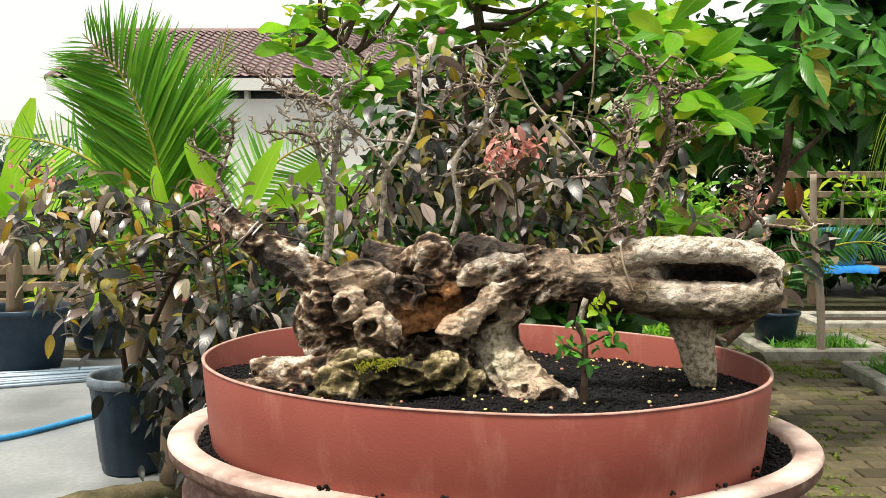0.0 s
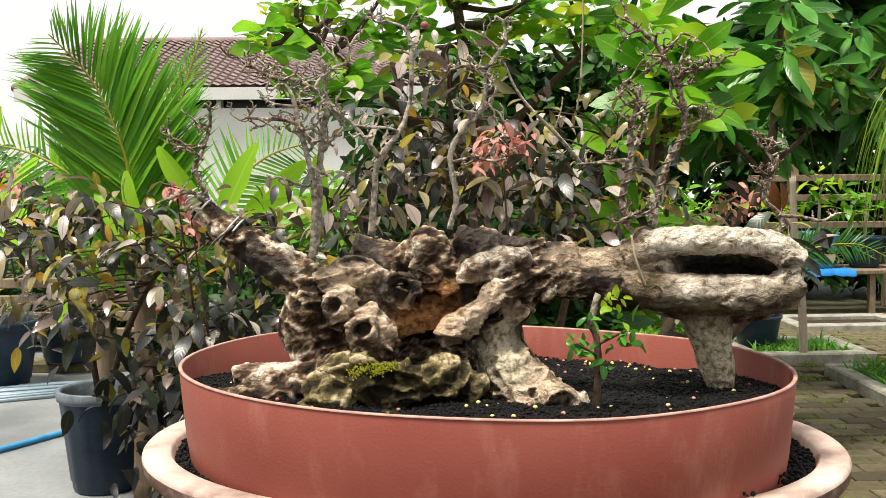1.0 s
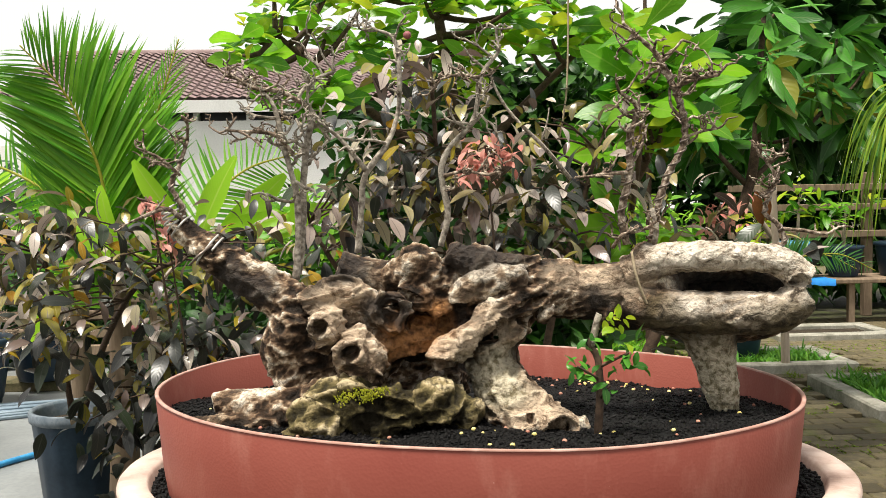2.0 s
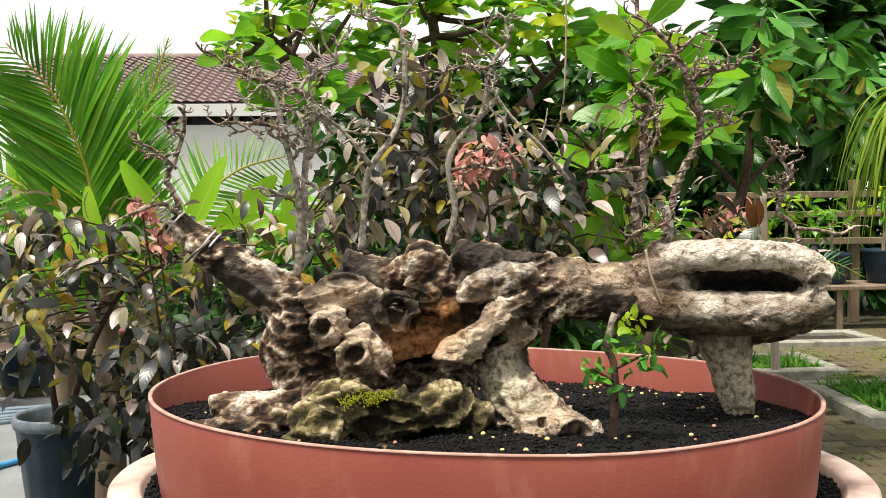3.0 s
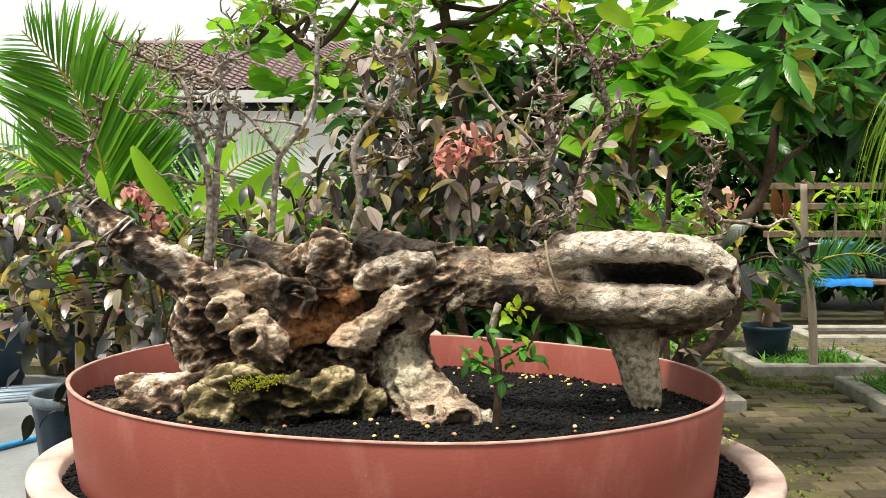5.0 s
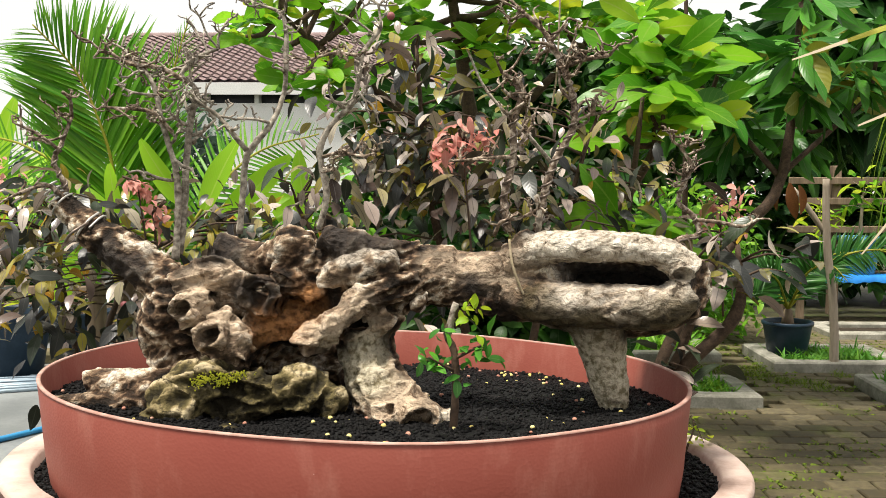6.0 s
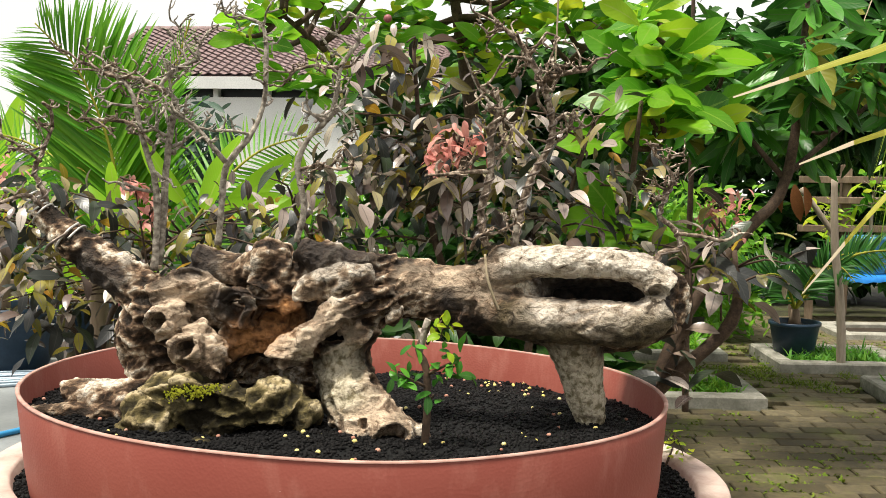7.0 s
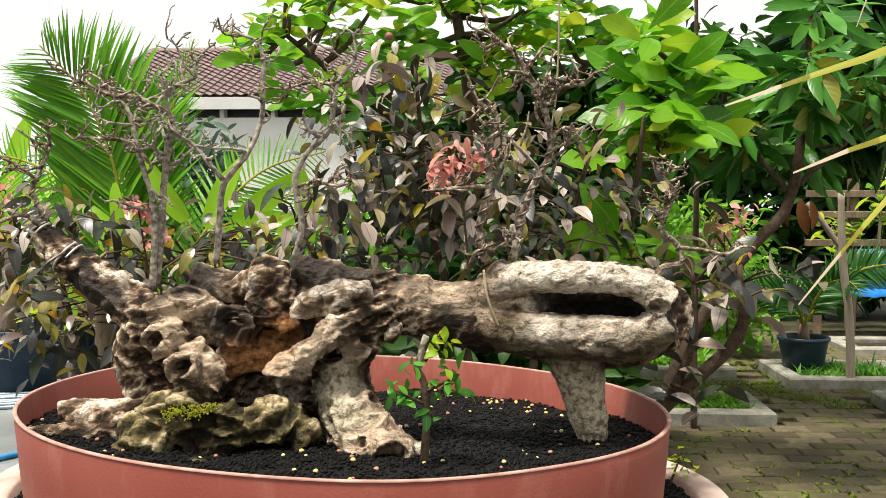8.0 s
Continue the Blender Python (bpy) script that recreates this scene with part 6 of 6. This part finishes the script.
# roof tiles in courses
V, F = [], []
sl_len = math.hypot(RY1 - RY0, RTOP - EZ)
uy, uz = (RY1 - RY0) / sl_len, (RTOP - EZ) / sl_len
rows = int(sl_len / 0.15)
for i in range(rows):
    s0 = i * 0.15
    x0 = RX0 + 0.15 * s0 / sl_len
    x1 = RX1 - 1.6 * s0 / sl_len
    k = int((x1 - x0) / 0.14)
    for j in range(k):
        xa = x0 + j * 0.14
        o = len(V)
        for a, lift in ((0.0, 0.03), (0.5, 0.06), (1.0, 0.03)):
            for s, e in ((s0, 0.018), (s0 + 0.162, 0.0)):
                V.append((xa + a * 0.137, RY0 + uy * s - uz * (lift + e) * 0.4, EZ + uz * s + (lift + e)))
        F += [(o, o + 2, o + 3, o + 1), (o + 2, o + 4, o + 5, o + 3)]
tiles = part("roof_tiles", mesh("roof_tiles", V, F, ROOF, False), house, "brown interlocking roof tiles in courses")
tagged(tiles, kind="stuff")
V, F = box((-7.5, 16.0, 0), (-4.9, 17.0, 2.3))
annex = thing("annex", mesh("annex", V, F, WALLW, False), "low white wall beside the house", "building")

# ---- plant rack, blue pots, posts ----
rack = thing("plant_rack", None, "weathered timber rack of rails and posts for potted plants", "plant rack", at=(4.8, 10.2, 0.0))
for x in (3.95, 5.0, 6.1):
    V, F = box((x, 10.15, 0.0), (x + 0.09, 10.24, 1.55), bevel=0.006)
    part("post", mesh("post", V, F, WOOD, False), rack)
for z in (0.86, 1.15, 1.36):
    V, F = box((3.5, 10.08, z), (6.6, 10.148, z + 0.07), bevel=0.005)
    part("rail", mesh("rail", V, F, WOOD, False), rack)
V, F = tube([(2.82, 7.0, 0.0, 0.032), (2.80, 7.0, 0.5, 0.03), (2.74, 7.0, 0.95, 0.028), (2.72, 7.0, 1.4, 0.024)], 9, 0.06, wob=0.1, rng=random.Random(5))
post = thing("support_post", None, "pale rough round timber prop with a brace", "post", at=(2.8, 7.0, 0))
part("pole", mesh("pole", V, F, PALEPOST), post)
V, F = tube([(2.74, 7.01, 1.0, 0.02), (2.6, 7.02, 1.2, 0.02), (2.5, 7.03, 1.33, 0.018)], 8, 0.06)
part("brace", mesh("brace", V, F, PALEPOST), post)
bench = thing("potting_table", None, "low timber table carrying potted plants, edged with blue tarpaulin", "table", at=(4.5, 9.6, 0))
V, F = box((3.3, 9.3, 0.44), (5.7, 9.95, 0.485), bevel=0.008)
part("tabletop", mesh("tabletop", V, F, WOOD, False), bench)
for x, y in ((3.36, 9.36), (5.58, 9.36), (3.36, 9.83), (5.58, 9.83), (4.45, 9.36)):
    V, F = box((x, y, 0.0), (x + 0.06, y + 0.06, 0.438), bevel=0.005)
    part("leg", mesh("leg", V, F, WOOD, False), bench)
V, F = [], []
nx = 60
for i in range(nx + 1):
    x = 3.28 + 1.0 * i / nx
    sag = 0.006 * math.sin(i * 0.31) + 0.004 * math.sin(i * 0.83)
    V += [(x, 9.285 + 0.3 * sag, 0.43 + sag), (x, 9.29, 0.489), (x, 9.6, 0.489)]
for i in range(nx):
    a = 3 * i
    F += [(a, a + 3, a + 4, a + 1), (a + 1, a + 4, a + 5, a + 2)]
part("tarpaulin", mesh("tarpaulin", V, F, TARP), bench, "creased blue tarpaulin")
plastic_pot(4.02, 9.6, 0.492, 0.21, 0.36, "light blue plastic pot with a shrub on the potting table", BLUEPLASTIC, BLUEPLASTIC, "pots on the potting table", 0)
plastic_pot(4.5, 9.6, 0.492, 0.2, 0.31, "dark blue plastic pot on the potting table", PLASTIC, PLASTIC, "pots on the potting table", 0)
plastic_pot(3.62, 9.55, 0.492, 0.17, 0.2, "small dark plastic bowl pot on the potting table", PLASTIC, PLASTIC, "pots on the potting table", 0)
plastic_pot(5.05, 9.6, 0.492, 0.21, 0.34, "dark plastic pot with a dry shrub on the potting table", PLASTIC, PLASTIC, "pots on the potting table", 0)
GRN = leafset("leaf", L_GREEN, 0.17, 0.06, "oval", 3, (0.2, 0.8), 161)
LIM = leafset("leaf", L_LIME, 0.16, 0.05, "oval", 3, (0.2, 0.8), 162)
rng = random.Random(163)
for x, h, s in ((4.02, 1.25, [GRN, LIM]), (4.5, 1.15, [GRN]), (3.62, 1.0, [LIM]), (5.05, 1.3, [GRN, LIM])):
    shrub("pot_shrub", "leafy green shrub growing in a pot on the potting table", "shrub", (x, 9.6, 0.76), [[(x, 9.6, 0.76, 0.02), (x + 0.02, 9.6, h, 0.012)]],
          cloud_tips(rng, (x, 9.6, h + 0.02), (0.24, 0.2, 0.2), 9), s, [1] * len(s), int(x * 100), 0.05, 4, (0.8, 1.3), 0.1, PALEPOST)
# palm-like cycad in the planter pot
cyc = thing("cycad", None, "small spiky palm with arching dark green fronds in a pot", "palm", at=(2.62, 7.42, 0.32))
V, F = tube([(2.62, 7.42, 0.3, 0.05), (2.62, 7.42, 0.42, 0.03)], 8, 0.05)
part("stem", mesh("stem", V, F, WOOD), cyc)
CYC = leafset("leaflet", leafmat("cycad_leaflet", [(0.02, 0.09, 0.015), (0.04, 0.15, 0.02)], (0.08, 0.16, 0.04), 0.35, 0.2, None, 0.5), 1.0, 0.12, "strap", 3, (0.1, 0.4), 171, 0.3, 4)
rng = random.Random(172)
for a, L in ((0.1, 0.85), (0.5, 0.8), (1.5, 0.6), (2.4, 0.5), (3.2, 0.5), (4.0, 0.55), (5.0, 0.7), (5.8, 0.9)):
    c, s = math.cos(a), math.sin(a)
    arc = [(2.62, 7.42, 0.42, 0), (2.62 + c * L * 0.35, 7.42 + s * L * 0.3, 0.42 + L * 0.42, 0), (2.62 + c * L * 0.8, 7.42 + s * L * 0.6, 0.42 + L * 0.52, 0), (2.62 + c * L * 1.15, 7.42 + s * L * 0.8, 0.42 + L * 0.38, 0)]
    frond(cyc, arc, 0.2, int(a * 10) + 180, CYC, 28, 0.2, 0.9)
# clay-coloured hanging dead leaf and pots further right
V, F, U = blade(0.6, 0.19, 0.7, 0.45, "oval", 8)
for m in (aim((1.72, 4.75, 1.37), (0.1, -0.2, -1), 0.9, 0.3), aim((1.78, 4.8, 1.36), (0.35, 0, -1), 1.2, 0.26), aim((1.68, 4.78, 1.36), (-0.25, 0.1, -1), -1.0, 0.22)):
    dl = new("dead_leaf", mesh("dead_leaf", V, F, CLAYPOT, True, U))
    dl.matrix_basis = m
    tagged(dl, "large dry orange-brown leaf hanging under the tree", "dead leaf")

# ---- clutter on the cement floor ----
for i in range(11):
    V, F = tube([(-4.6, 4.4 + i * 0.085, 0.212 + (i % 2) * 0.012, 0.011), (-2.0 + 0.03 * (i % 3), 5.45 + i * 0.03, 0.212 + (i % 3) * 0.01, 0.011)], 6, 0.4)
    thing("pipe", mesh("pipe", V, F, ROD), "thin grey-blue pipe lying on the cement floor", "pipe", "bundle of pipes on the floor")
V, F = tube([(-3.2, 3.75, 0.215, 0.014), (-2.4, 4.0, 0.215, 0.014), (-1.99, 4.2, 0.215, 0.014), (-1.7, 4.62, 0.215, 0.014), (-1.4, 4.9, 0.215, 0.014)], 8, 0.05)
thing("hose", mesh("hose", V, F, HOSE), "blue garden hose across the wet cement floor", "hose")
for i, (z, x1) in enumerate(((0.3, -1.6), (0.42, -1.5), (0.54, -1.7), (0.66, -1.6))):
    V, F = box((-5.2, 6.9 + 0.02 * i, z), (x1, 6.96 + 0.02 * i, z + 0.07), bevel=0.006)
    thing("board", mesh("board", V, F, WOOD, False), "old weathered plank stacked behind the pots", "plank", "stack of old planks")
for x in (-4.6, -3.3, -2.0):
    V, F = box((x, 7.02, 0.19), (x + 0.08, 7.1, 1.2), bevel=0.006)
    thing("fence_post", mesh("fence_post", V, F, WOOD, False), "dark timber fence post behind the pots", "post", "fence posts")
V, F = box((-6.5, 8.0, 0.0), (-1.2, 8.1, 1.05))
thing("wall_back", mesh("wall_back", V, F, simple("dark_boarding", (0.03, 0.028, 0.025), (0.07, 0.065, 0.055), 6, 0.8, 0, 0.3, 50, 0.3), False), "dark boarded wall behind the potted plants", "wall", kind="structure")
rng = random.Random(191)
V, F = [], []
for k in range(9):
    twigs(V, F, (-2.28 + rng.gauss(0, 0.05), 6.2 + rng.gauss(0, 0.05), 0.5), (rng.gauss(0, 0.7), rng.gauss(0, 0.4), 1), 0.006, 0.3, 2, rng)
thing("bare_shrub", mesh("bare_shrub", V, F, TWIG), "leafless twiggy shrub in a low dark pot", "shrub")
shrub("seedling", "bright lime-green seedling in the banana pot", "seedling", (-2.38, 5.6, 0.56), [[(-2.38, 5.6, 0.54, 0.008), (-2.38, 5.6, 0.66, 0.005)]], [(-2.38, 5.6, 0.68)], [LIM], (1,), 192, 0.015, 8, (0.6, 0.9), -0.5)

# ---- pavers ----
PV = box((-0.1, -0.058, 0.0), (0.1, 0.058, 0.046), bevel=0.006)
paver_meshes = [mesh("brick", PV[0], PV[1], PAVER, False)]
rng = random.Random(201)
near_list, far_list = [], []
for j in range(60):
    y = 2.4 + j * 0.122
    for i in range(26):
        x = 0.45 + i * 0.206 + (0.103 if j % 2 else 0)
        if any(a - 0.1 < x < b + 0.1 and c - 0.06 < y < d + 0.06 for a, b, c, d in ((2.38, 3.35, 6.95, 7.75), (1.2, 1.97, 5.86, 6.5), (2.76, 3.75, 5.4, 6.6), (1.3, 2.1, 7.3, 8.1))):
            continue
        m = Matrix.Translation((x + rng.gauss(0, 0.002), y + rng.gauss(0, 0.002), rng.gauss(0, 0.002))) @ Matrix.Rotation(rng.gauss(0, 0.012), 4, "Z") @ Matrix.Rotation(rng.gauss(0, 0.01), 4, "X")
        if 1.0 < x < 2.75 and 3.5 < y < 5.85 and len(near_list) < 300:
            near_list.append(m)
        else:
            far_list.append(m)
pave = thing("paving", None, "damp grey-brown brick paving in running bond with moss", "paving", kind="structure")
for m in near_list:
    part("brick", paver_meshes[0], pave, "", m)
V, F = [], []
base = np.array(PV[0])
for m in far_list:
    M = np.array(m)
    o = len(V)
    V += list(base @ M[:3, :3].T + M[:3, 3])
    F += [tuple(k + o for k in f) for f in PV[1]]
rest = part("bricks", mesh("bricks", V, F, PAVER, False), pave)
tagged(rest, "more damp paving bricks", kind="stuff")
